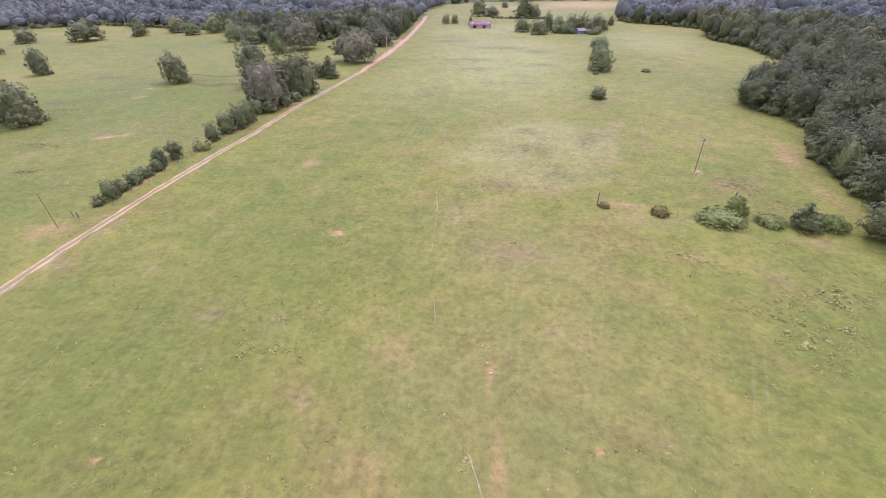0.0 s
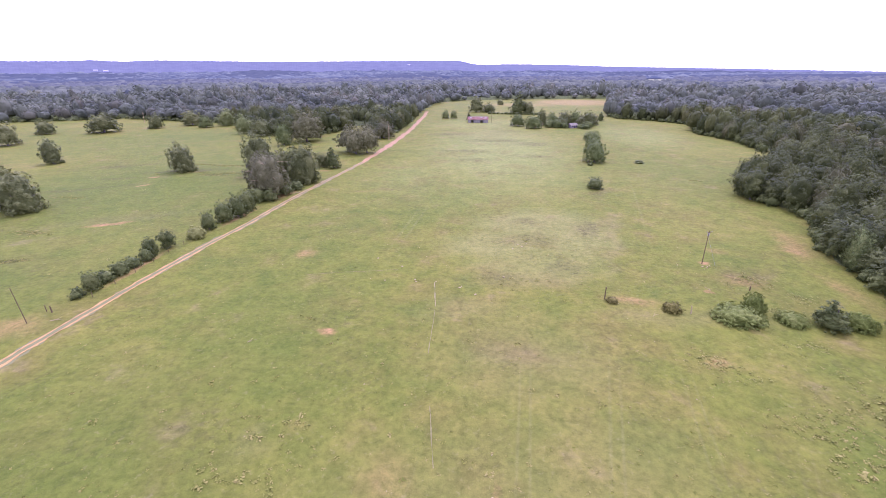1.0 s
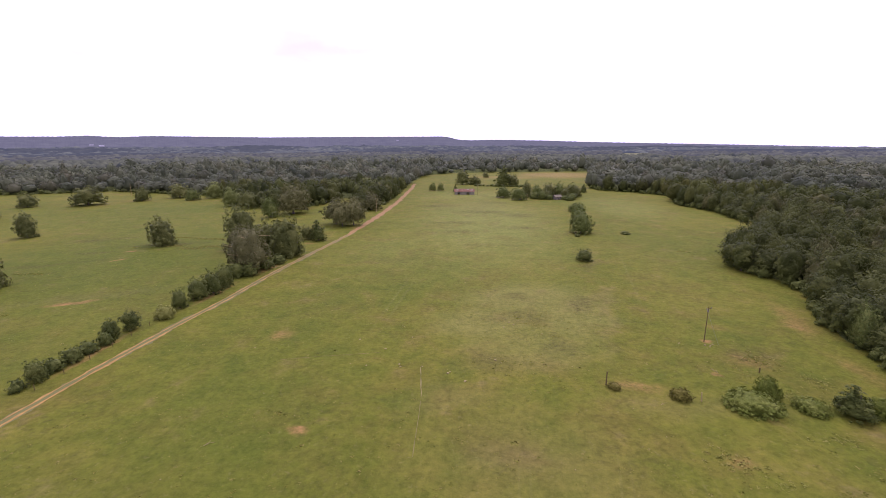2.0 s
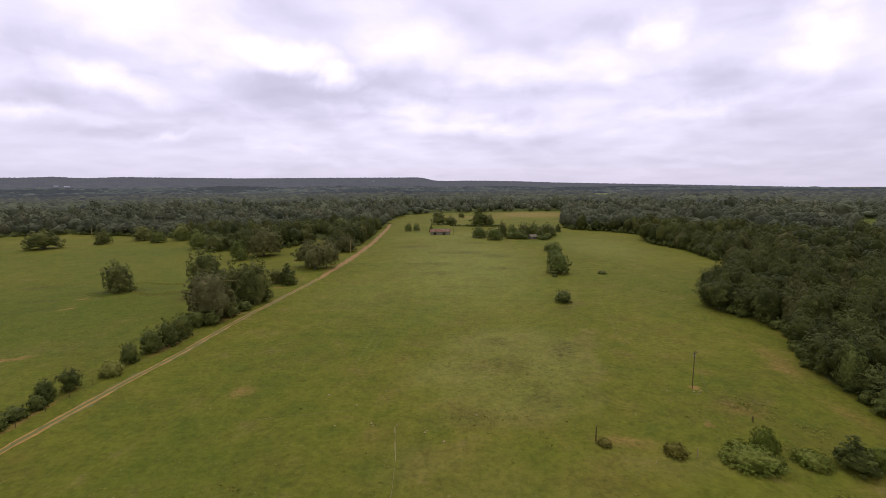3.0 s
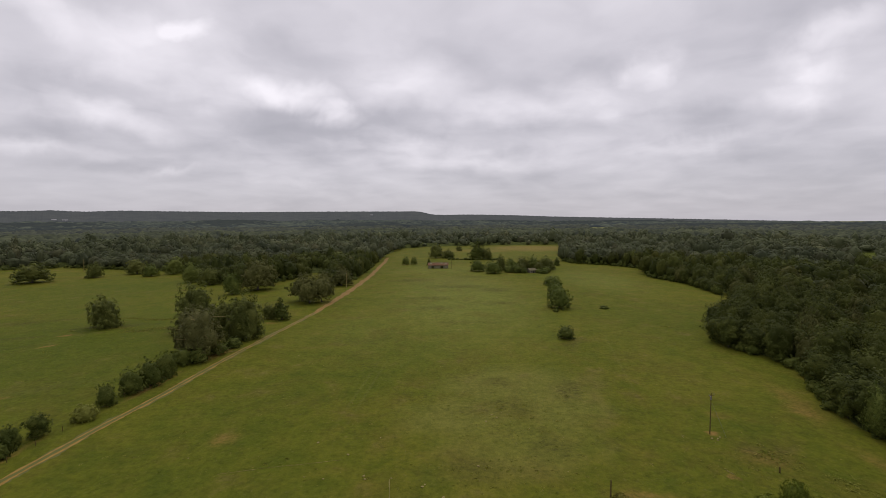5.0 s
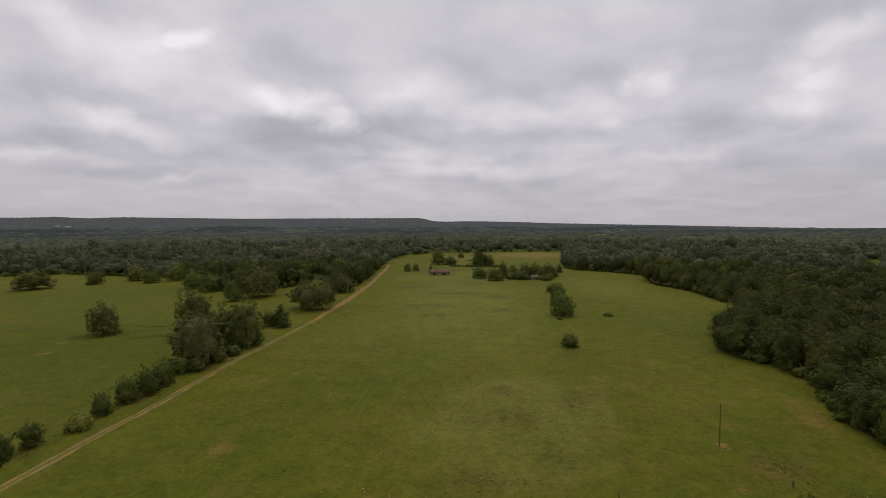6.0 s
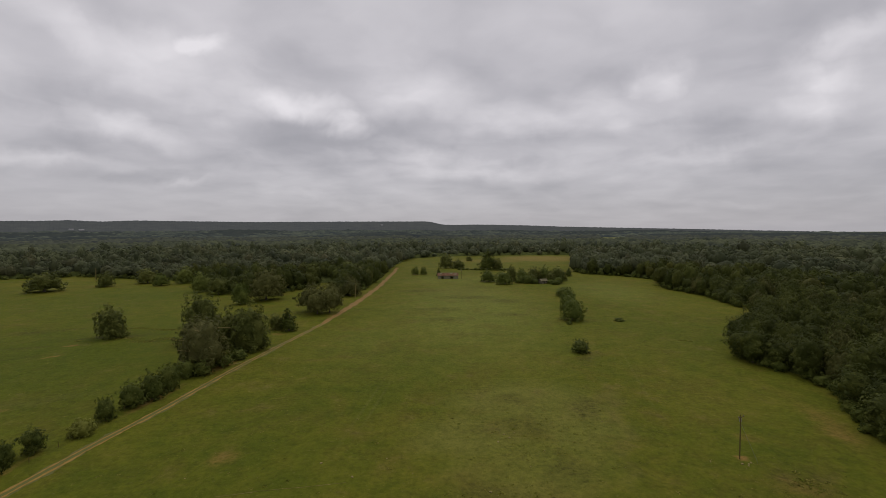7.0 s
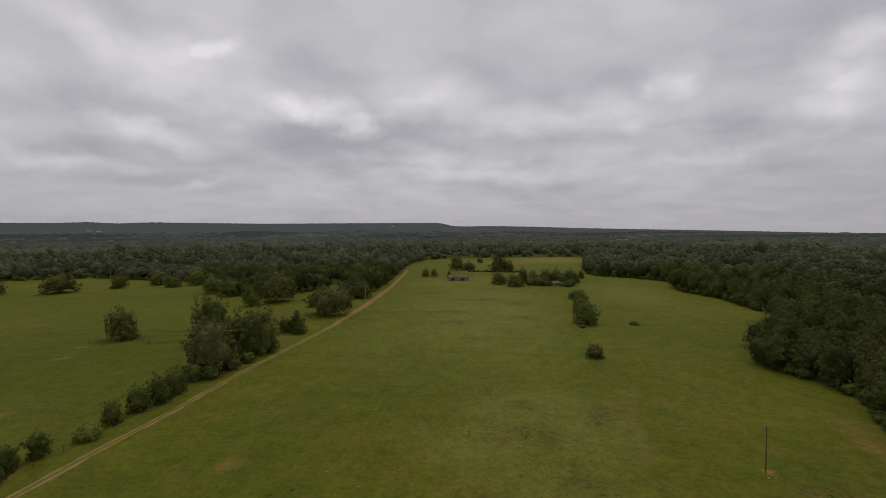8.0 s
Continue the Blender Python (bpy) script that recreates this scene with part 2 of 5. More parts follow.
FAR_SOIL = [
    (2.5, 21.0, 0.9, 5.0, -8, 0.55), (3.4, 8.0, 1.2, 9.0, 2, 0.42), (-153.5, 174.5, 4.0, 1.8, 20, 1.0), (-147.0, 160.0, 5.5, 1.1, 62, 1.0),
    (60, 84, 7.0, 5.0, 0, 0.35), (-79, 196, 6.0, 3.0, 0, 0.5), (-85.6, 80, 1.6, 16, 2, 0.7), (-82.0, 120, 2.4, 14, -4, 0.9),
    (-78.5, 150, 2.6, 12, -6, 0.75), (-66, 236, 4.0, 9.0, -10, 0.5), (62, 102, 4, 3, 0, 0.35),
]
PALE = [
    (6, 16, 40, 34, 0, 0.36), (16, 28, 24, 20, 0, 0.32),
    (8, 50, 26, 20, 0, 0.42), (40, 66, 28, 6, 0, 0.4), (7.0, 51.0, 15, 9, 0, 0.85), (-2, 66, 18, 8, 10, 0.45), (9, 80, 22, 7, 4, 0.45),
    (-28.8, 27.0, 3.2, 2.4, 0, 0.9), (38.0, 112, 2.2, 44, -13, 0.75), (48, 170, 3.0, 34, -12, 0.5),
    (-120, 116, 36, 6, 28, 0.4), (0, 330, 55, 30, 0, 0.35),
]
KNOLL = [(4, 104, 22, 16, 20, 0.9), (16, 122, 26, 18, 12, 1.0), (27, 112, 16, 30, -14, 0.9), (14, 90, 24, 14, 0, 0.7)]
TUSSOCKS = [(14, 122.5, 7, 6, 0, 0.6), (32, 118, 6, 13, -8, 0.9), (5.5, 105, 8, 4.5, 0, 0.5), (21.5, 87.5, 9, 6, 0, 0.7), (15.5, 108, 9, 6, 0, 0.5), (44, 158, 5, 12, -12, 0.7),
            (4, 80, 10, 6, 0, 0.6), (7, 54, 12, 8, 0, 0.2), (6, 300, 30, 12, 0, 0.8), (-12, 256, 24, 9, 0, 0.8), (30, 285, 16, 14, 0, 0.8), (-8, 228, 16, 6, 0, 0.6), (26, 240, 20, 7, 0, 0.6), (-30, 330, 22, 10, 0, 0.7), (18, 350, 26, 9, 0, 0.7), (10, 195, 26, 6, 0, 0.4), (-34, 165, 18, 6, 0, 0.4), (62, 88, 9, 7, 0, 0.6), (-145, 190, 34, 3, 18, 1.0), (-128, 183, 10, 2.5, 10, 1.0), (-165, 172, 16, 2.5, 24, 1.0), (-190, 196, 30, 4, 30, 0.9),
            (-170, 150, 36, 4, 30, 0.7), (-137, 100, 5, 2, 10, 1.0), (-121, 81, 4, 1.6, 10, 1.0)]
LUSH = [(-150, 150, 110, 140, 0, 0.85), (-50, 15, 42, 60, 0, 0.8), (-120, 60, 45, 60, 0, 0.9), (560, 590, 260, 260, 0, 1.0), (-230, 290, 120, 90, 20, 0.6), (-40, 55, 34, 46, 20, 0.7),
        (62, 30, 30, 34, 0, 0.75), (-110, 190, 60, 14, 15, 0.8), (90, 200, 44, 90, 0, 0.5), (-24, 140, 42, 40, 0, 0.45), (-50, 110, 26, 50, 0, 0.5)]
DRY = [(8, 270, 64, 170, 0, 0.85), (0, 400, 70, 70, 0, 0.6), (110, 330, 45, 90, 0, 0.5), (-30, 190, 40, 60, 0, 0.3)]
HAY = [(130, 690, 80, 75, 0, 1.0), (40, 640, 70, 40, 0, 0.6)]
RUTS = [(18.0, 34, 0.30, 22, -13), (19.6, 34, 0.26, 20, -13), (5.8, 34, 0.28, 18, -5), (7.4, 34, 0.26, 18, -5), (30.2, 37, 0.28, 12, -11),
        (31.8, 37, 0.26, 12, -11), (-9.2, 14.0, 0.26, 14, -9), (36, 22, 0.26, 12, -24), (37.6, 22, 0.24, 12, -24), (-24, 120, 0.5, 26, -4), (-21.5, 120, 0.5, 24, -4), (56, 150, 0.5, 40, -12)]


def grass_material():
    m, t, bsdf, out = material("pasture_grass")
    where = place_vector(t)
    # irregular edges for every worn place
    wob = node(t, "ShaderNodeTexNoise", Scale=0.22, Detail=5.0, Roughness=0.65)
    t.links.new(where, wob.inputs["Vector"])
    shift = t.nodes.new("ShaderNodeVectorMath")
    shift.operation = "MULTIPLY_ADD"
    t.links.new(wob.outputs["Color"], shift.inputs[0])
    shift.inputs[1].default_value = (5.0, 5.0, 0)
    shift.inputs[2].default_value = (-2.5, -2.5, 0)
    warped = t.nodes.new("ShaderNodeVectorMath")
    warped.operation = "ADD"
    t.links.new(where, warped.inputs[0])
    t.links.new(shift.outputs[0], warped.inputs[1])
    flat = t.nodes.new("ShaderNodeVectorMath")
    flat.operation = "MULTIPLY"
    t.links.new(warped.outputs[0], flat.inputs[0])
    flat.inputs[1].default_value = (1, 1, 0)
    w = flat.outputs[0]
    flat2 = t.nodes.new("ShaderNodeVectorMath")
    flat2.operation = "MULTIPLY"
    t.links.new(where, flat2.inputs[0])
    flat2.inputs[1].default_value = (1, 1, 0)

    def grown(name):
        n = node(t, "ShaderNodeAttribute")
        n.attribute_name = name
        return n.outputs["Fac"]

    broad = noisy(t, where, 0.018, 4.0, 0.6)
    patch = noisy(t, where, 0.11, 5.0, 0.62, 0.3)
    tuft = noisy(t, where, 0.9, 5.0, 0.7)
    blade = noisy(t, where, 7.0, 4.0, 0.75)
    mix1 = maths(t, "ADD", maths(t, "MULTIPLY", broad, 0.45), maths(t, "MULTIPLY", patch, 0.55))
    colour = ramp(t, mix1, [(0.33, (0.075, 0.097, 0.009)), (0.47, (0.106, 0.118, 0.011)), (0.58, (0.133, 0.131, 0.015)), (0.72, (0.168, 0.146, 0.033))])
    lush = grown("lush")
    colour = mixed(t, maths(t, "MULTIPLY", lush, 0.85), colour, mixed(t, patch, (0.060, 0.088, 0.008), (0.088, 0.110, 0.010)))
    dry = grown("dry")
    colour = mixed(t, maths(t, "MULTIPLY", dry, maths(t, "ADD", 0.35, patch), clamp=True), colour, (0.166, 0.186, 0.036))
    hay = grown("hay")
    colour = mixed(t, hay, colour, (0.190, 0.150, 0.034))
    # the low knoll: paler, drier grass with a sharp edge
    knoll = grown("knoll")
    colour = mixed(t, maths(t, "MULTIPLY", knoll, maths(t, "ADD", 0.40, maths(t, "MULTIPLY", patch, 0.6)), clamp=True), colour, (0.166, 0.165, 0.035))
    pale = grown("pale")
    pale = maths(t, "MULTIPLY", pale, maths(t, "ADD", 0.40, maths(t, "MULTIPLY", patch, 0.7)), clamp=True)
    colour = mixed(t, pale, colour, (0.156, 0.132, 0.036))
    ruts = union(t, [(ellipse(t, flat2.outputs[0], *p[:2], p[2] * 1.3, p[3] * 1.5, p[4]), 0.20) for p in RUTS])
    ruts = maths(t, "MULTIPLY", ruts, maths(t, "MULTIPLY", tuft, 1.6), clamp=True)
    colour = mixed(t, ruts, colour, (0.18, 0.165, 0.05))
    # brownish grazed mottling
    tussock = ramp(t, noisy(t, where, 0.055, 6.0, 0.72, 0.4), [(0.49, (0, 0, 0)), (0.64, (1, 1, 1))])
    sparse = maths(t, "SUBTRACT", 0.42, maths(t, "MULTIPLY", lush, 0.30))
    colour = mixed(t, maths(t, "MULTIPLY", tussock, sparse), colour, (0.104, 0.084, 0.016))
    # small dry and bare spots all over
    spots = ramp(t, patch, [(0.60, (0, 0, 0)), (0.72, (1, 1, 1))])
    colour = mixed(t, maths(t, "MULTIPLY", spots, 0.25), colour, (0.18, 0.13, 0.055))
    soil = union(t, [(ellipse(t, w, *p[:5]), p[5]) for p in NEAR_SOIL + FAR_SOIL])
    soil = maths(t, "MULTIPLY", soil, maths(t, "MULTIPLY", maths(t, "MULTIPLY", tuft, patch), 3.5), clamp=True)
    colour = mixed(t, soil, colour, (0.238, 0.148, 0.042))
    # dark coarse tussocks: thick in some places, here and there elsewhere
    coarse = ramp(t, noisy(t, where, 0.75, 3.0, 0.6, 0.5), [(0.50, (0, 0, 0)), (0.62, (1, 1, 1))])
    thick = grown("tussocks")
    sprinkled = ramp(t, noisy(t, where, 0.06, 4.0, 0.6), [(0.48, (0.06, 0.06, 0.06)), (0.64, (0.34, 0.34, 0.34))])
    thick = maths(t, "MAXIMUM", maths(t, "MULTIPLY", thick, 0.9), sprinkled)
    colour = mixed(t, maths(t, "MULTIPLY", coarse, thick, clamp=True), colour, (0.056, 0.054, 0.013))
    colour = mixed(t, maths(t, "MULTIPLY", grown("tussocks"), 0.5), colour, (0.072, 0.066, 0.016))
    straw = ramp(t, noisy(t, where, 1.3, 3.0, 0.6, 0.6), [(0.60, (0, 0, 0)), (0.70, (1, 1, 1))])
    colour = mixed(t, maths(t, "MULTIPLY", straw, 0.22), colour, (0.21, 0.18, 0.06))
    clump = ramp(t, noisy(t, where, 0.32, 4.0, 0.7, 0.3), [(0.36, (0.72, 0.75, 0.70)), (0.5, (1, 1, 1)), (0.64, (1.22, 1.2, 1.15))])
    colour = mixed(t, 0.45, colour, clump, "MULTIPLY")
    shade = ramp(t, tuft, [(0.32, (0.55, 0.60, 0.52)), (0.5, (1, 1, 1)), (0.7, (1.35, 1.3, 1.22))])
    colour = mixed(t, 0.50, colour, shade, "MULTIPLY")
    fine = ramp(t, blade, [(0.3, (0.72, 0.74, 0.7)), (0.7, (1.25, 1.22, 1.2))])
    colour = mixed(t, 0.5, colour, fine, "MULTIPLY")
    t.links.new(colour, bsdf.inputs["Base Color"])
    bsdf.inputs["Roughness"].default_value = 0.85
    bsdf.inputs["Specular IOR Level"].default_value = 0.04
    bumped(t, bsdf, maths(t, "ADD", maths(t, "MULTIPLY", tuft, 0.7), maths(t, "MULTIPLY", blade, 0.3)), 0.9, 0.35)
    return m


GRASS = grass_material()
TUFT = leaf_material("grass_tuft_blades", (0.108, 0.120, 0.012), (0.158, 0.160, 0.018), (0.22, 0.195, 0.04), 0.5, 0.0)
WEED = leaf_material("weed_leaves", (0.128, 0.142, 0.016), (0.178, 0.182, 0.024), (0.25, 0.22, 0.045), 0.7, 0.0)
YELLOWWEED = leaf_material("yellow_weed_leaves", (0.14, 0.155, 0.022), (0.19, 0.20, 0.028), (0.25, 0.24, 0.045), 0.7, 0.0)


def dirt_material(name, stops, grassy):
    m, t, bsdf, out = material(name)
    where = place_vector(t)
    n = noisy(t, where, 0.35, 6.0, 0.65, 0.2)
    f = noisy(t, where, 4.0, 5.0, 0.7)
    colour = ramp(t, n, stops)
    g = ramp(t, noisy(t, where, 0.8, 5.0, 0.7), [(0.5 - 0.25 * grassy, (0, 0, 0)), (0.68 - 0.2 * grassy, (1, 1, 1))])
    colour = mixed(t, maths(t, "MULTIPLY", g, grassy), colour, (0.10, 0.105, 0.014))
    colour = mixed(t, 0.5, colour, ramp(t, f, [(0.3, (0.75, 0.75, 0.75)), (0.7, (1.2, 1.2, 1.2))]), "MULTIPLY")
    t.links.new(colour, bsdf.inputs["Base Color"])
    bsdf.inputs["Roughness"].default_value = 0.95
    bumped(t, bsdf, f, 0.5, 0.06)
    return m


DIRT = dirt_material("packed_red_dirt", [(0.3, (0.200, 0.100, 0.018)), (0.6, (0.265, 0.140, 0.028))], 0.45)
GRASSYDIRT = dirt_material("grassy_road_middle", [(0.3, (0.112, 0.100, 0.012)), (0.6, (0.150, 0.120, 0.016))], 0.85)
RUT = dirt_material("pale_sandy_rut", [(0.3, (0.242, 0.142, 0.020)), (0.65, (0.325, 0.194, 0.034))], 0.3)


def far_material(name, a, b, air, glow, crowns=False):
    """Distant land; the bluish air before it is painted in, as colour and faint emission."""
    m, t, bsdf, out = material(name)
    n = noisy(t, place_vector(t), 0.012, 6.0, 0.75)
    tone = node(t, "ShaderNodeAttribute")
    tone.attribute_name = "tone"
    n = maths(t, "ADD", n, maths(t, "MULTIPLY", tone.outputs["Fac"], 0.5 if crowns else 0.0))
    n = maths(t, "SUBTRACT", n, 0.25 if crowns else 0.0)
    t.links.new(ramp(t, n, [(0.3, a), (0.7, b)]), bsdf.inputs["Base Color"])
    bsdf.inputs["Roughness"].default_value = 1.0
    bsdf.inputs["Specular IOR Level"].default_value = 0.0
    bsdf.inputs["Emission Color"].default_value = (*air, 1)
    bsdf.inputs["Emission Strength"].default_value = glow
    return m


HILLS = far_material("hazy_hills", (0.028, 0.033, 0.030), (0.060, 0.066, 0.052), (0.29, 0.305, 0.345), 0.185)
FARWOODS = far_material("hazy_woods", (0.022, 0.028, 0.020), (0.050, 0.056, 0.034), (0.25, 0.30, 0.45), 0.075)
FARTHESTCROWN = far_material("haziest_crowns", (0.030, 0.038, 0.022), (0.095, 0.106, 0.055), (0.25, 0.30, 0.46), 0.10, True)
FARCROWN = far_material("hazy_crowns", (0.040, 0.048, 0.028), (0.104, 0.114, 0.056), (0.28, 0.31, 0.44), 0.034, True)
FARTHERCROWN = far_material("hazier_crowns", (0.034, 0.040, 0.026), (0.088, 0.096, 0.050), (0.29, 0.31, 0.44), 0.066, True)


def rust_material():
    m, t, bsdf, out = material("rusty_roof_metal")
    n = noisy(t, place_vector(t), 0.35, 6.0, 0.65, 0.4)
    t.links.new(ramp(t, n, [(0.36, (0.130, 0.062, 0.030)), (0.54, (0.170, 0.094, 0.050)), (0.70, (0.22, 0.155, 0.098))]), bsdf.inputs["Base Color"])
    bsdf.inputs["Roughness"].default_value = 0.85
    bsdf.inputs["Specular IOR Level"].default_value = 0.12
    return m


RUST = rust_material()
PALEMETAL = bark_material("weathered_pale_siding", (0.15, 0.142, 0.085), (0.26, 0.247, 0.155), 0.6)
GREYROOF = bark_material("grey_house_roof", (0.120, 0.106, 0.058), (0.180, 0.162, 0.090), 0.5)
DARKGAP = bark_material("dark_inside", (0.02, 0.02, 0.02), (0.04, 0.035, 0.03), 1.0)
WHITEWALL = bark_material("painted_house_wall", (0.17, 0.155, 0.105), (0.26, 0.235, 0.165), 1.0)
CERAMIC = bark_material("grey_steel", (0.18, 0.18, 0.18), (0.28, 0.28, 0.28), 5.0)

# ================= mesh helpers =================
RNG = np.random.default_rng(7)


def solid(name, verts, faces, mat, parent=None, label="", tone=None):
    """One mesh object from plain arrays, with an optional tone per vertex."""
    me = bpy.data.meshes.new(name)
    me.from_pydata([tuple(v) for v in verts] if not isinstance(verts, np.ndarray) else verts.tolist(), [], faces if isinstance(faces, list) else faces.tolist())
    if tone is not None:
        me.attributes.new("tone", "FLOAT", "POINT").data.foreach_set("value", np.asarray(tone, np.float32))
    me.materials.append(mat)
    ob = new(name, me)
    if parent:
        ob.parent = parent
    if label:
        ob["label"] = label
    return ob


def part(name, bm, mat, parent, label=""):
    me = bpy.data.meshes.new(name)
    bm.to_mesh(me)
    bm.free()
    me.materials.append(mat)
    ob = new(name, me)
    if parent:
        ob.parent = parent
    if label:
        ob["label"] = label
    return ob


def thing(name, m, label, category, group="", kind=""):
    ob = new(name)
    ob.empty_display_size = 0.5
    ob.matrix_basis = m
    return tagged(ob, label, category, group, kind)


def add_box(bm, x0, x1, y0, y1, z0, z1, bevel=0.0, m=None):
    made = bmesh.ops.create_cube(bm, size=1.0)["verts"]
    for v in made:
        v.co = Vector(((x0 + x1) / 2 + v.co.x * (x1 - x0), (y0 + y1) / 2 + v.co.y * (y1 - y0), (z0 + z1) / 2 + v.co.z * (z1 - z0)))
    if bevel:
        edges = list({e for v in made for e in v.link_edges})
        made = bmesh.ops.bevel(bm, geom=edges, offset=bevel, segments=1, affect="EDGES")["verts"]
    if m is not None:
        bmesh.ops.transform(bm, matrix=m, verts=[v for v in made if v.is_valid])
    return made


def tube(points, radii, sides=6):
    """A tapered tube along points: verts, faces."""
    verts, faces = [], []
    for k, (p, r) in enumerate(zip(points, radii)):
        p = Vector(p)
        d = (Vector(points[min(k + 1, len(points) - 1)]) - Vector(points[max(k - 1, 0)])).normalized()
        q = d.to_track_quat("Z", "Y")
        for s in range(sides):
            a = 2 * math.pi * s / sides
            verts.append(tuple(p + q @ Vector((math.cos(a) * r, math.sin(a) * r, 0))))
    for k in range(len(points) - 1):
        for s in range(sides):
            a, b = k * sides + s, k * sides + (s + 1) % sides
            faces.append([a, b, b + sides, a + sides])
    faces.append(list(range(sides))[::-1])
    faces.append([(len(points) - 1) * sides + s for s in range(sides)])
    return verts, faces


def joined(pieces):
    verts, faces = [], []
    for v, f in pieces:
        n = len(verts)
        verts += v
        faces += [[i + n for i in face] for face in f]
    return verts, faces


def ball(subdivisions):
    bm = bmesh.new()
    bmesh.ops.create_icosphere(bm, subdivisions=subdivisions, radius=1.0)
    v = np.array([x.co[:] for x in bm.verts])
    f = np.array([[x.index for x in face.verts] for face in bm.faces])
    bm.free()
    return v, f


BALL1, BALL2, BALL3 = ball(1), ball(2), ball(3)


def unit(v):
    return v / np.linalg.norm(v, axis=-1, keepdims=True)


def leaf_cards(rng, centres, normals, size):
    """Folded rhombic leaf clumps: 4 verts and 2 triangles each."""
    n = len(centres)
    normals = unit(normals)
    side = unit(np.cross(normals, rng.normal(size=(n, 3))))
    long = np.cross(normals, side)
    s = size * rng.uniform(0.6, 1.4, (n, 1))
    fold = normals * s * rng.uniform(-0.25, 0.25, (n, 1))
    v = np.stack([centres - long * s, centres + side * s * 0.62 + fold, centres + long * s, centres - side * s * 0.62 + fold], 1).reshape(-1, 3)
    base = np.arange(n)[:, None] * 4
    f = np.concatenate([base + [0, 1, 2], base + [0, 2, 3]], 0)
    return v, f


def profile(shape, h):
    """Half-width of a crown 1 wide at the share h of its height."""
    if shape == "cedar":
        return 0.5 * (1 - h ** 1.5) * np.clip(0.72 + h * 2.2, 0, 1) + 0.015
    if shape == "mound":
        return 0.5 * np.sqrt(1 - h ** 2.4)
    wide_at, foot = {"wood": (0.56, 0.30), "leafy": (0.42, 0.80), "bush": (0.34, 0.85), "umbrella": (0.34, 0.45)}[shape]
    above = np.sqrt(np.clip(1 - ((h - wide_at) / (1 - wide_at)) ** 2, 0, 1))
    below = foot + (1 - foot) * np.sqrt(np.clip(1 - ((wide_at - h) / wide_at) ** 2, 0, 1))
    return 0.5 * np.where(h > wide_at, above, below)


def fibonacci(rng, count, low=-0.9, heavy=1.0):
    k = np.arange(count)
    z = low + (0.99 - low) * ((k + 0.5) / count) ** heavy
    a = k * 2.39996 + rng.uniform(-0.5, 0.5, count)
    out = np.sqrt(1 - z * z)
    return unit(np.stack([np.cos(a) * out, np.sin(a) * out, z], 1) + rng.normal(size=(count, 3)) * 0.10)


def crown_surface(seed, shape, d, boughs, uneven):
    """Where the leaves of a crown 1 high and 1 wide stand, in the ways d: its boughs swell out, with creases between. Points and tones."""
    rng = np.random.default_rng(seed)
    h = np.clip((d[:, 2] + 1) / 2, 0, 1)
    flat = d[:, :2] / np.maximum(np.linalg.norm(d[:, :2], axis=1, keepdims=True), 1e-6)
    p = np.c_[flat * profile(shape, h)[:, None], h]
    at = rng.uniform(0, 60)
    slow = np.array([noise.noise((x * 1.2 + at, y * 1.2, z * 1.2)) for x, y, z in d])
    way = fibonacci(rng, boughs)
    reach = 1.22 * math.sqrt(4 / boughs) * rng.uniform(0.75, 1.25, boughs)
    bump = np.sqrt(np.clip(1 - (np.arccos(np.clip(d @ way.T, -1, 1)) / reach) ** 2, 0, 1)) * rng.uniform(0.7, 1.15, boughs)
    swell = ((bump.max(1) - 0.66) * 0.22 + slow * 0.16) * uneven * (0.55 if shape in ("mound", "cedar") else 1.0)
    tone = 0.5 + rng.normal(size=boughs)[bump.argmax(1)] * 0.10
    p = p + np.c_[flat * np.sqrt(np.clip(1 - d[:, 2:] ** 2, 0, 1)), d[:, 2:] * 0.8] * swell[:, None]
    p[:, :2] += rng.normal(size=2) * 0.05 * h[:, None]
    return p, tone


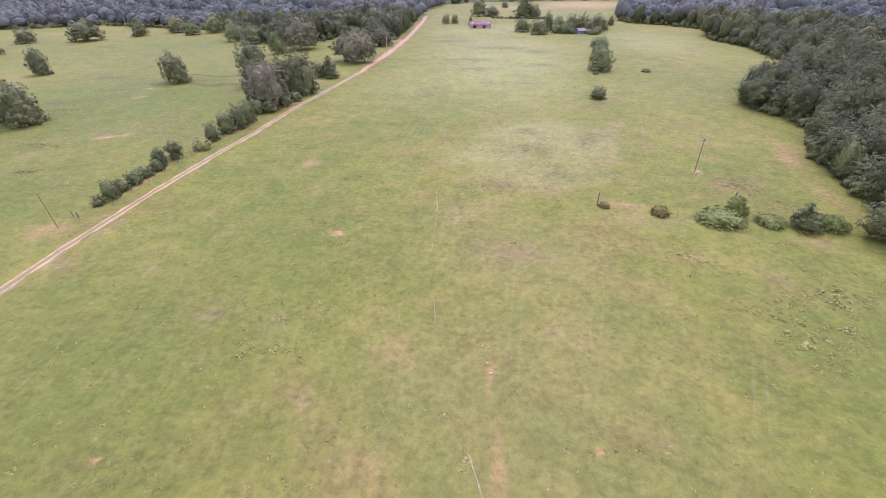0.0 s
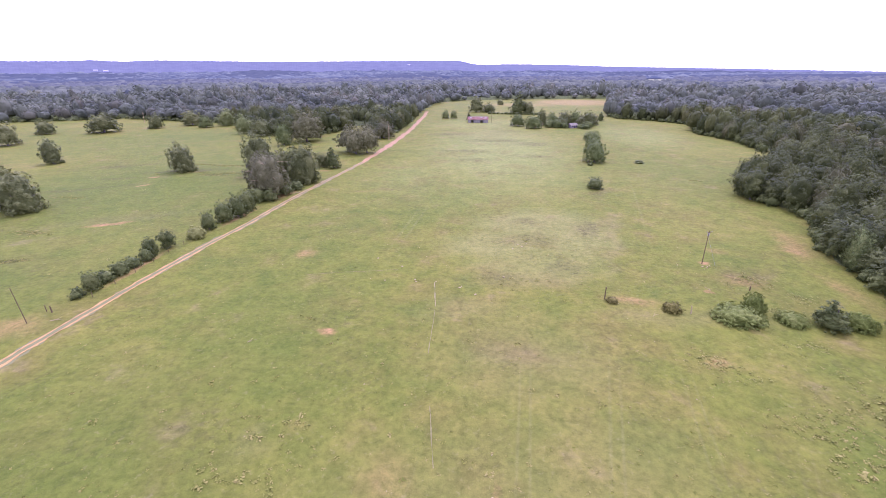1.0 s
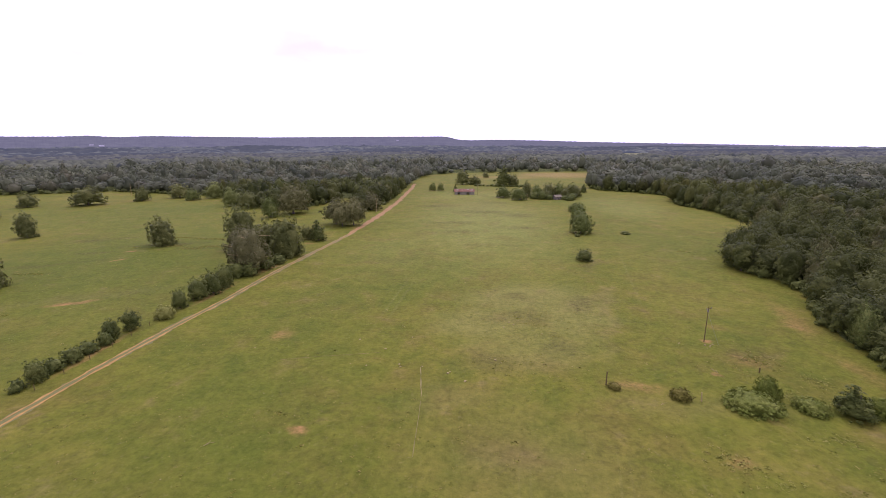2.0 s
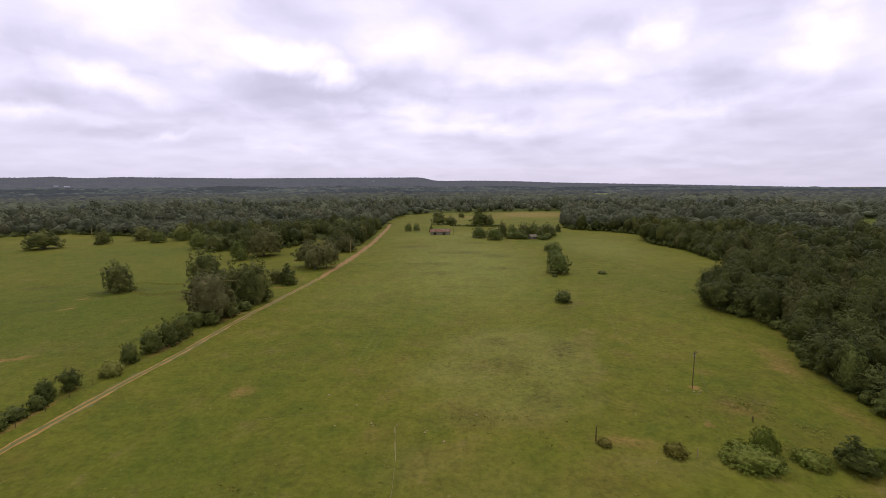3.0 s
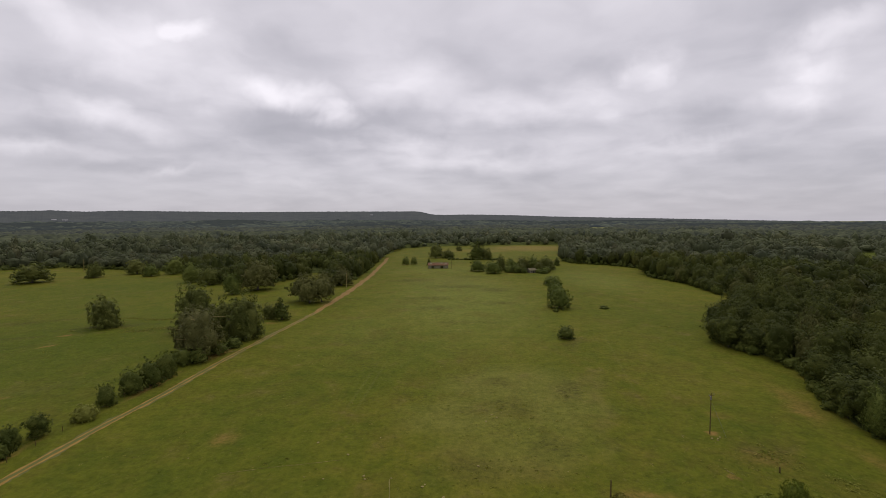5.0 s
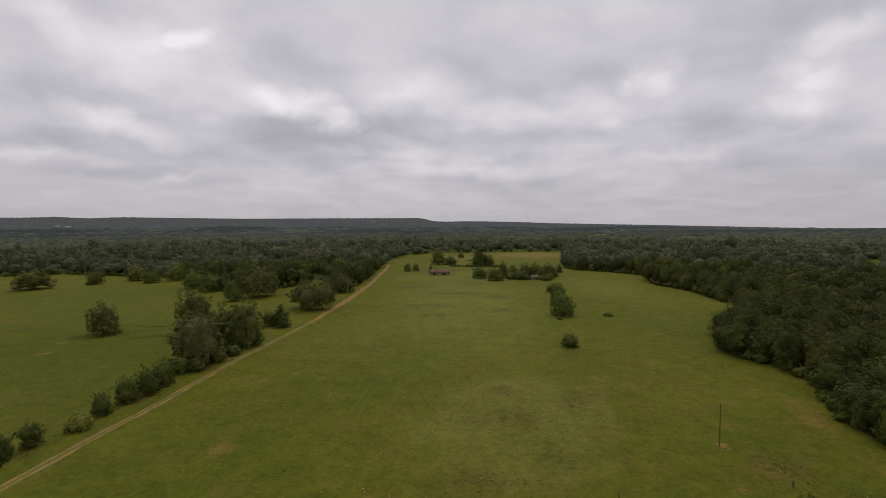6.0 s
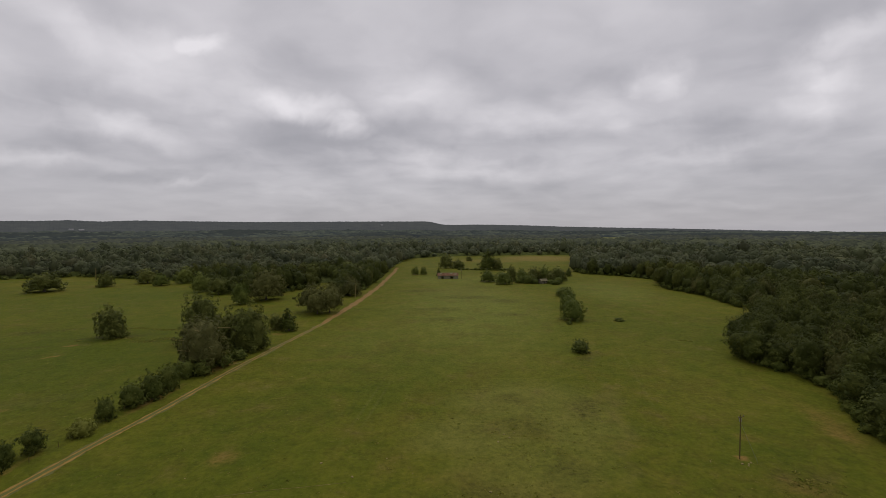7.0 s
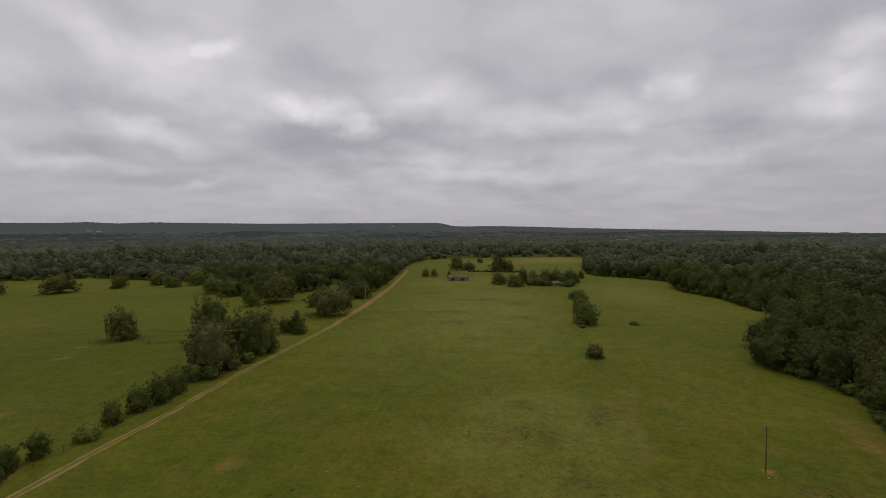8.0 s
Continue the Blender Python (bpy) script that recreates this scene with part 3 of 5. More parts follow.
def crown_mesh(rng, shape, boughs, clumps, cards, card, wide, high, sizes, uneven=1.0, low=-0.98, body=None, share=0.6, jitter=0.22, clumped_share=0.58):
    """A crown wide x high metres, from z 0: clumps of leaves over its boughs, and the darker mass inside. Each as vertices, faces, tones."""
    seed = int(rng.integers(1 << 30))
    c, tone = crown_surface(seed, shape, fibonacci(rng, clumps, low, 1.0 if shape == "wood" else 1.3), boughs, uneven)
    r = rng.uniform(*sizes, clumps)
    middle = np.array([0, 0, 0.30])
    c = middle + (c - middle) * (1 - r * 0.75)[:, None] * rng.uniform(0.94, 1.06, (clumps, 1))
    tone = tone + rng.normal(size=clumps) * 0.07
    size = np.array([wide, wide, high])
    c = c * size
    rad = (r * (wide + high) / 2)[:, None] * np.c_[rng.uniform(0.8, 1.15, (clumps, 2)), rng.uniform(0.75, 1.1, clumps)]
    c[:, 2] = np.maximum(c[:, 2], rad[:, 2] * 0.5)
    # the darker mass inside
    d, pf = body or BALL3
    pv, pt = crown_surface(seed, shape, d, boughs, uneven)
    pv = (middle + (pv - middle) * share * (1 + rng.normal(size=(len(d), 1)) * 0.05)) * size
    pt = np.clip(pt, 0, 1)
    pv[:, 2] = np.maximum(pv[:, 2], 0.0)
    # half of the leaves stand in clumps on the boughs, the others close over the mass inside
    area = rad[:, 0] * rad[:, 2]
    pick = rng.choice(clumps, cards, p=area / area.sum())
    d = unit(rng.normal(size=(cards, 3)) + unit(c - middle * size)[pick] * 0.7 + (0, 0, 0.3))
    p = c[pick] + d * rad[pick] * rng.uniform(0.4, 1.2, (cards, 1))
    keep = np.flatnonzero(p[:, 2] > 0.05)[:int(cards * clumped_share)]
    p, d, pick = p[keep], d[keep], pick[keep]
    outward = unit(d / rad[pick] * rad[pick].mean(1, keepdims=True)) + unit(c - middle * size)[pick] * 0.85
    leaf_tone = tone[pick]
    way = fibonacci(rng, cards - len(p), low, 1.0 if shape == "wood" else 1.3)
    over, over_tone = crown_surface(seed, shape, way, boughs, uneven)
    over = (middle + (over - middle) * (share + rng.uniform(0.0, 0.14, (len(way), 1)))) * size
    p, outward, leaf_tone = np.concatenate([p, over]), np.concatenate([outward, way * 1.4]), np.concatenate([leaf_tone, over_tone + rng.normal(size=len(way)) * 0.07])
    p[:, 2] = np.maximum(p[:, 2], 0.05)
    fit = np.array([0.5 * wide / np.percentile(np.hypot(p[:, 0], p[:, 1]), 96)] * 2 + [high / np.percentile(p[:, 2], 99)])
    p, pv = p * fit, pv * fit
    v, f = leaf_cards(rng, p, outward + rng.normal(size=p.shape) * jitter, card)
    return v, f, np.repeat(np.clip(leaf_tone, 0, 1), 4), pv, pf, pt


def limbs(rng, high, base, wide, trunk_r):
    pieces = []
    bend = rng.normal(size=2) * 0.03 * high
    top = high * 0.75
    pts = [(0, 0, -0.2), (bend[0] * 0.3, bend[1] * 0.3, base * 0.6), (bend[0], bend[1], top * 0.7), (bend[0] * 1.2, bend[1] * 1.2, top)]
    pieces.append(tube(pts, [trunk_r * 1.25, trunk_r, trunk_r * 0.6, trunk_r * 0.2], 7))
    for k in range(5):
        a = k * 2 * math.pi / 5 + rng.uniform(-0.5, 0.5)
        z0 = base * rng.uniform(0.55, 1.0) + 0.1 * high
        reach = wide * rng.uniform(0.25, 0.4)
        z1 = z0 + high * rng.uniform(0.12, 0.3)
        pieces.append(tube([(bend[0] * 0.5, bend[1] * 0.5, z0), (math.cos(a) * reach * 0.5, math.sin(a) * reach * 0.5, (z0 + z1) / 2 + 0.2), (math.cos(a) * reach, math.sin(a) * reach, z1)],
                           [trunk_r * 0.45, trunk_r * 0.3, trunk_r * 0.1], 5))
    return joined(pieces)


# ================= ground =================
def growth(places, x, y, inner=0.1):
    """How far the points lie inside the places, 0 to 1, with uneven edges."""
    best = np.zeros(len(x))
    for cx, cy, rx, ry, turn, strength in places:
        c, s = math.cos(radians(turn)), math.sin(radians(turn))
        u, v = ((x - cx) * c + (y - cy) * s) / rx, ((y - cy) * c - (x - cx) * s) / ry
        k = np.clip((1 - np.hypot(u, v)) / (1 - inner), 0, 1)
        best = np.maximum(best, k * k * (3 - 2 * k) * strength)
    return best


def ground_sheet():
    out = [190, 205, 230, 260, 300, 350, 420, 520, 650, 820, 1050, 1400, 1900, 2600, 3500, 4900]
    xs = np.array([-v for v in out[::-1]] + np.arange(-180, 131, 2.5).tolist() + [136, 145, 155, 170] + out)
    ys = np.array([-v for v in out[::-1]] + [-160, -120, -90, -60, -40, -30] + np.arange(-20, 341, 2.5).tolist() + np.arange(346, 521, 6.0).tolist()
                  + [540, 570, 590, 610, 630, 650, 670, 690, 710, 730, 760, 800, 920, 1100, 1400, 1900, 2600, 3500, 4900])
    gx, gy = np.meshgrid(xs, ys)
    x, y = gx.ravel(), gy.ravel()
    z = np.array([ground_z(a, b) for a, b in zip(x, y)])
    nx, ny = len(xs), len(ys)
    i = (np.arange(ny - 1)[:, None] * nx + np.arange(nx - 1)[None]).ravel()
    ob = solid("ground", np.stack([x, y, z], 1), np.stack([i, i + 1, i + 1 + nx, i + nx], 1), GRASS)
    ob.data.polygons.foreach_set("use_smooth", np.ones(len(i), bool))
    wx = x + np.array([noise.noise((a * 0.12, b * 0.12, 3)) * 4 + noise.noise((a * 0.35, b * 0.35, 9)) * 1.5 for a, b in zip(x, y)])
    wy = y + np.array([noise.noise((a * 0.12, b * 0.12, 13)) * 4 + noise.noise((a * 0.35, b * 0.35, 19)) * 1.5 for a, b in zip(x, y)])
    for name, places, inner in (("lush", LUSH, 0.1), ("dry", DRY, 0.1), ("pale", PALE, 0.1), ("hay", HAY, 0.5), ("knoll", KNOLL, 0.35), ("tussocks", TUSSOCKS, 0.1)):
        ob.data.attributes.new(name, "FLOAT", "POINT").data.foreach_set("value", growth(places, wx, wy, inner).astype(np.float32))
    return tagged(ob, "green pasture grass with dry and bare patches", "ground", kind="structure")


def ground_z(x, y):
    return noise.noise((x * 0.02, y * 0.02, 0)) * 0.25 + noise.noise((x * 0.09, y * 0.09, 5)) * 0.08 - 0.05


ground = ground_sheet()


ROAD = [(-78.5, -60), (-79.2, 0), (-79.8, 31.6), (-80.2, 43.8), (-79.8, 60), (-79.0, 77), (-77.2, 98), (-75.4, 115), (-74.0, 140), (-69.5, 182), (-65.6, 216),
        (-63.8, 262), (-62.6, 300), (-62.8, 340), (-64.6, 400), (-67.5, 470), (-72, 530)]


def along(points, step):
    """Points and sideways directions at even steps along a line."""
    p = np.array(points, float)
    s = np.r_[0, np.cumsum(np.linalg.norm(np.diff(p, axis=0), axis=1))]
    at = np.arange(0, s[-1], step)
    c = np.stack([np.interp(at, s, p[:, 0]), np.interp(at, s, p[:, 1])], 1)
    for _ in range(6):
        c[1:-1] = (c[:-2] + 2 * c[1:-1] + c[2:]) / 4
    d = unit(np.gradient(c, axis=0))
    return c, np.stack([d[:, 1], -d[:, 0]], 1), at


def ribbon(name, points, offset, half, lift, mat, step=1.0, ragged=0.25, parent=None, rng=RNG):
    """A worn strip: ragged edges, a slightly crowned middle."""
    c, side, at = along(points, step)
    h = half(at) if callable(half) else np.full(len(at), half)
    rows = []
    for k in (-1, -0.5, 0, 0.5, 1):
        rough = rng.normal(size=len(at) + 4)
        rough = (rough[:-4] + rough[1:-3] + rough[2:-2] + rough[3:-1] + rough[4:]) / 2.3
        w = h * k * (1 + rough * ragged * abs(k))
        xy = c + side * (offset + w)[:, None]
        z = np.array([ground_z(x, y) for x, y in xy]) + lift * (1 - 0.75 * abs(k))
        rows.append(np.c_[xy, z])
    v = np.stack(rows, 1).reshape(-1, 3)
    i = (np.arange(len(at) - 1)[:, None] * 5 + np.arange(4)[None]).ravel()
    return solid(name, v, np.stack([i, i + 1, i + 6, i + 5], 1), mat, parent)


road = ribbon("road", ROAD[:12], 0.0, 1.15, 0.07, GRASSYDIRT, 0.8, 0.35)
tagged(road, "two-track farm road of red dirt through grass", "road", kind="structure")
ribbon("far_stretch", ROAD[10:], 0.0, lambda s: 1.2 + 0.8 * np.clip(s / 60, 0, 1), 0.09, DIRT, parent=road)
for off in (-0.68, 0.68):
    tagged(ribbon("wheel_rut", ROAD, off, 0.22, 0.125, RUT, 0.6, 0.7, road), "pale sandy wheel rut")

# ================= woods =================
OPEN = [(130, -300), (120, 0), (84, 46), (85, 80), (87, 95), (88, 104), (94, 115), (100, 126), (102, 137), (99, 150), (98, 166), (106, 180), (132, 212), (160, 248),
        (160, 265), (164, 307), (155, 344), (174, 402), (152, 433), (124, 453), (124, 480), (142, 560), (162, 625), (200, 780), (75, 766), (-30, 740), (-66, 692),
        (-76, 600), (-75, 520), (-73, 460), (-71, 400), (-70, 340), (-74, 305), (-86, 308), (-94, 340), (-100, 376), (-114, 376), (-119, 332), (-130, 302),
        (-172, 322), (-202, 346), (-240, 398), (-284, 400), (-344, 424), (-381, 431), (-416, 412), (-620, 330), (-900, 150), (-900, -300)]
CLEARING = [(330, 348), (337, 343), (528, 548), (534, 556), (519, 571), (510, 566)]


def within(poly, x, y):
    hit = np.zeros(len(x), bool)
    for (x0, y0), (x1, y1) in zip(poly, poly[1:] + poly[:1]):
        cross = (y0 > y) != (y1 > y)
        hit ^= cross & (x < (x1 - x0) * (y - y0) / (y1 - y0 + 1e-9) + x0)
    return hit


def edge_distance(poly, x, y):
    best = np.full(len(x), 1e9)
    for (x0, y0), (x1, y1) in zip(poly, poly[1:] + poly[:1]):
        dx, dy = x1 - x0, y1 - y0
        t = np.clip(((x - x0) * dx + (y - y0) * dy) / (dx * dx + dy * dy), 0, 1)
        best = np.minimum(best, np.hypot(x - x0 - t * dx, y - y0 - t * dy))
    return best


def scatter(spacing, r0, r1, rng):
    xs = np.arange(-r1, r1, spacing)
    ys = np.arange(0, r1, spacing)
    gx, gy = np.meshgrid(xs, ys)
    x = gx.ravel() + rng.uniform(-0.42, 0.42, gx.size) * spacing
    y = gy.ravel() + rng.uniform(-0.42, 0.42, gx.size) * spacing
    r, az = np.hypot(x, y), np.degrees(np.arctan2(x, y))
    ok = (r >= r0) & (r < r1) & (np.abs(az) < 58) & ~within(OPEN, x, y) & ~within(CLEARING, x, y)
    return x[ok], y[ok]


TEMPLATES = {}


def tree_at(kind, x, y, high, wide, label, category="tree", group="", turn=None, variant=None):
    """A tree of a kind, scaled to its height and spread. The first of a kind is built, the others are copies of it."""
    spec = KINDS[kind]
    variant = int(RNG.integers(spec["variants"])) if variant is None else variant
    key = (kind, variant)
    turn = RNG.uniform(0, 360) if turn is None else turn
    scale = Matrix.Diagonal((wide / spec["wide"], wide / spec["wide"], high / spec["high"], 1))
    m = pose(x, y, ground_z(x, y) - 0.05, 0, 0, turn) @ scale
    if key in TEMPLATES:
        first, s = TEMPLATES[key]
        ob = copy_thing(first, m @ Matrix.Diagonal((1 / s[0], 1 / s[1], 1 / s[2], 1)))
        ob["label"], ob["group"] = label, group
        return ob
    rng = np.random.default_rng(hash_of(kind) + variant * 17)
    shape = spec["shape"]
    ob = thing(spec["name"], m, label, category, group)
    TEMPLATES[key] = (ob, tuple(m.to_scale()))
    H, W, base = spec["high"], spec["wide"], spec["base"]
    v, f, tone, cv, cf, ctone = crown_mesh(rng, shape, spec["boughs"], spec["clumps"], spec["cards"], spec["card"], W, H - base, spec.get("sizes", (0.06, 0.105)), spec.get("uneven", 1.0), share=spec.get("share", 0.71))
    v[:, 2] += base
    cv[:, 2] += base
    cv[:, 2] = np.maximum(cv[:, 2], 0.02)
    crown = solid("crown", cv, cf, spec["leaf"], ob, tone=ctone)
    crown.data.polygons.foreach_set("use_smooth", np.ones(len(cf), bool))
    solid("leaf_sprays", v, f, spec["leaf"], crown, tone=tone)
    tv, tf = limbs(rng, H, max(base, 0.12 * H), W, spec["trunk"])
    solid("trunk", tv, tf, spec.get("bark", BARK), ob)
    for k in range(spec.get("dead", 0)):
        a = k * 1.9 + 0.4
        p0 = Vector((math.cos(a) * 0.5, math.sin(a) * 0.5, H * (0.2 + 0.055 * k)))
        reach = W * rng.uniform(0.50, 0.58)
        p2 = Vector((math.cos(a) * reach, math.sin(a) * reach, p0.z + H * rng.uniform(-0.05, 0.25)))
        mid = (p0 + p2) / 2 + Vector((0, 0, 0.6))
        twig = mid + Vector((math.sin(a), -math.cos(a), 1.2)) * 1.4
        bv, bf = joined([tube([p0, mid, p2], [0.16, 0.11, 0.05], 5), tube([mid, twig], [0.08, 0.03], 4)])
        solid("dead_branch", bv, bf, DEADWOOD, ob, "bare pale dead branch")
    return ob


def hash_of(text):
    return sum((i + 3) * ord(ch) for i, ch in enumerate(text))


KINDS = {
    "wood": dict(name="broadleaf_tree", shape="wood", uneven=1.10, boughs=18, clumps=90, cards=2100, card=0.30, wide=10, high=14, base=0.3, trunk=0.28, leaf=LEAF, variants=8),
    "oak": dict(name="oak_tree", shape="leafy", boughs=22, clumps=130, cards=3200, card=0.40, wide=16, high=15, base=0.9, trunk=0.45, leaf=OAK, variants=3, uneven=0.90, sizes=(0.05, 0.085)),
    "spreading": dict(name="oak_tree", shape="umbrella", boughs=24, clumps=110, cards=3000, card=0.40, wide=18, high=16, base=1.9, trunk=0.42, leaf=OAK, variants=2, uneven=0.90, sizes=(0.05, 0.085)),
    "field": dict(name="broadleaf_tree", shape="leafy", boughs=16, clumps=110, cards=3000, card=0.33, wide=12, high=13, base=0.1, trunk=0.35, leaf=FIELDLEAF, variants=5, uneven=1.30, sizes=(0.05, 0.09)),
    "pale": dict(name="broadleaf_tree", shape="leafy", boughs=18, clumps=90, cards=2600, card=0.33, wide=12, high=13, base=0.2, trunk=0.3, leaf=PALELEAF, variants=3, uneven=1.05),
    "round": dict(name="broadleaf_tree", shape="bush", boughs=24, clumps=110, cards=2700, card=0.29, wide=11, high=10, base=0.0, trunk=0.3, leaf=PALELEAF, variants=3, uneven=0.75, sizes=(0.05, 0.085)),
    "thicket": dict(name="cedar_tree", shape="leafy", boughs=14, clumps=90, cards=2400, card=0.18, wide=6.5, high=7, base=0.0, trunk=0.14, leaf=CEDAR, variants=4, uneven=1.45, sizes=(0.045, 0.085)),
    "cedar": dict(name="cedar_tree", shape="cedar", boughs=22, clumps=90, cards=2300, card=0.18, wide=5, high=7, base=0.15, trunk=0.16, leaf=CEDAR, variants=3, uneven=1.30, sizes=(0.045, 0.085)),
    "grey": dict(name="half_dead_tree", shape="leafy", boughs=16, clumps=110, cards=3200, card=0.33, wide=15, high=17, base=0.8, trunk=0.42, leaf=DRYLEAF, variants=1, dead=10, uneven=1.40, sizes=(0.05, 0.09)),
    "shrub": dict(name="shrub", shape="bush", boughs=12, clumps=34, cards=420, card=0.26, wide=5, high=4, base=0.0, trunk=0.10, leaf=CEDAR, variants=4, sizes=(0.07, 0.13)),
    "vine": dict(name="vine_covered_bush", shape="mound", boughs=30, clumps=150, cards=5500, card=0.14, wide=8, high=4, base=0.0, trunk=0.12, leaf=VINE, variants=2, sizes=(0.05, 0.085), uneven=0.8),
    "dry": dict(name="shrub", shape="bush", boughs=16, clumps=70, cards=1800, card=0.14, wide=5, high=3, base=0.0, trunk=0.08, leaf=BROWNLEAF, variants=2, sizes=(0.05, 0.10), uneven=0.8),
    "yellow": dict(name="shrub", shape="bush", boughs=12, clumps=50, cards=1400, card=0.19, wide=6, high=4, base=0.0, trunk=0.10, leaf=YELLOWLEAF, variants=1),
}


def crown_set(count, rng, boughs, clumps, cards, card, sizes, low, share, body):
    """Crowns for the crowded woods, 1 wide and 1 high, leaves and inside together."""
    made = []
    for k in range(count):
        v, f, tone, cv, cf, ctone = crown_mesh(rng, "wood", boughs, clumps, cards, card, 1.0, 1.0, sizes, 1.0, low, body, share, 0.13, 0.42)
        made.append((np.concatenate([v, cv]), np.concatenate([f, cf + len(v)]), np.concatenate([tone, ctone])))
    return made


def stand_of(x, y):
    """Slow change of kind and height through the woods, about -0.6 to 0.6."""
    return noise.noise((x * 0.011, y * 0.007, 4.2)) + 0.5 * noise.noise((x * 0.03, y * 0.02, 1.7))


def woods_mass(name, x, y, high, wide, lift, templates, mat, label, rng):
    verts, faces, tones, hues, n = [], [], [], [], 0
    for k in range(len(x)):
        v, f, tone = templates[k % len(templates)]
        a = rng.uniform(0, 2 * math.pi)
        c, s = math.cos(a), math.sin(a)
        p = np.stack([(v[:, 0] * c - v[:, 1] * s) * wide[k] + x[k], (v[:, 0] * s + v[:, 1] * c) * wide[k] + y[k], v[:, 2] * high[k] + lift[k]], 1)
        verts.append(p)
        faces.append(f + n)
        tones.append(np.clip(tone + rng.normal() * 0.13 + stand_of(x[k], y[k]) * 0.3, 0, 1))
        hues.append(np.full(len(v), max(0.0, rng.normal() * 0.35 + stand_of(y[k], x[k]) * 0.4)))
        n += len(v)
    v, f, tone = np.concatenate(verts), np.concatenate(faces), np.concatenate(tones)
    me = bpy.data.meshes.new(name)
    me.vertices.add(len(v))
    me.vertices.foreach_set("co", v.ravel().astype(np.float32))
    me.loops.add(f.size)
    me.loops.foreach_set("vertex_index", f.ravel().astype(np.int32))
    me.polygons.add(len(f))
    me.polygons.foreach_set("loop_start", np.arange(0, f.size, 3, dtype=np.int32))
    me.update(calc_edges=True)
    me.polygons.foreach_set("use_smooth", np.ones(len(f), bool))
    me.attributes.new("tone", "FLOAT", "POINT").data.foreach_set("value", tone.astype(np.float32))
    me.attributes.new("hue", "FLOAT", "POINT").data.foreach_set("value", np.clip(np.concatenate(hues), 0, 1).astype(np.float32))
    me.materials.append(mat)
    return tagged(new(name, me), label, "woods", kind="stuff")


def woods_gap_sheet(rng):
    """One uneven leafy sheet, added to hide the grass and darken gaps between crowns."""
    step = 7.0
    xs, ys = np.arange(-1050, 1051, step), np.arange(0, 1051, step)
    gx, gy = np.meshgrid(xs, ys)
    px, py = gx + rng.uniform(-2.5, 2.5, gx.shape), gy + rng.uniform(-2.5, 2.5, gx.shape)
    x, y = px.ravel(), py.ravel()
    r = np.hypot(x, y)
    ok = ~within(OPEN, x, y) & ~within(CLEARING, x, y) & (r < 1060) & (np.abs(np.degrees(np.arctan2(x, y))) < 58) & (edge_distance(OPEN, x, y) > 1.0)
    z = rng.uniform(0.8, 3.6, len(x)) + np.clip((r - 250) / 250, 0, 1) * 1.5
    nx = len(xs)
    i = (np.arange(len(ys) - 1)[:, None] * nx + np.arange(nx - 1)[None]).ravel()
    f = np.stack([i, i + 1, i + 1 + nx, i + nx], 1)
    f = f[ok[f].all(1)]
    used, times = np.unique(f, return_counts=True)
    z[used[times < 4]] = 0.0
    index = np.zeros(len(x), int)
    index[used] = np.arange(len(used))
    ob = solid("woods_gap_sheet", np.stack([x, y, z], 1)[used], index[f], CORE)
    return tagged(ob, "leafy sheet added under the woods to darken gaps", "undergrowth", kind="stuff")


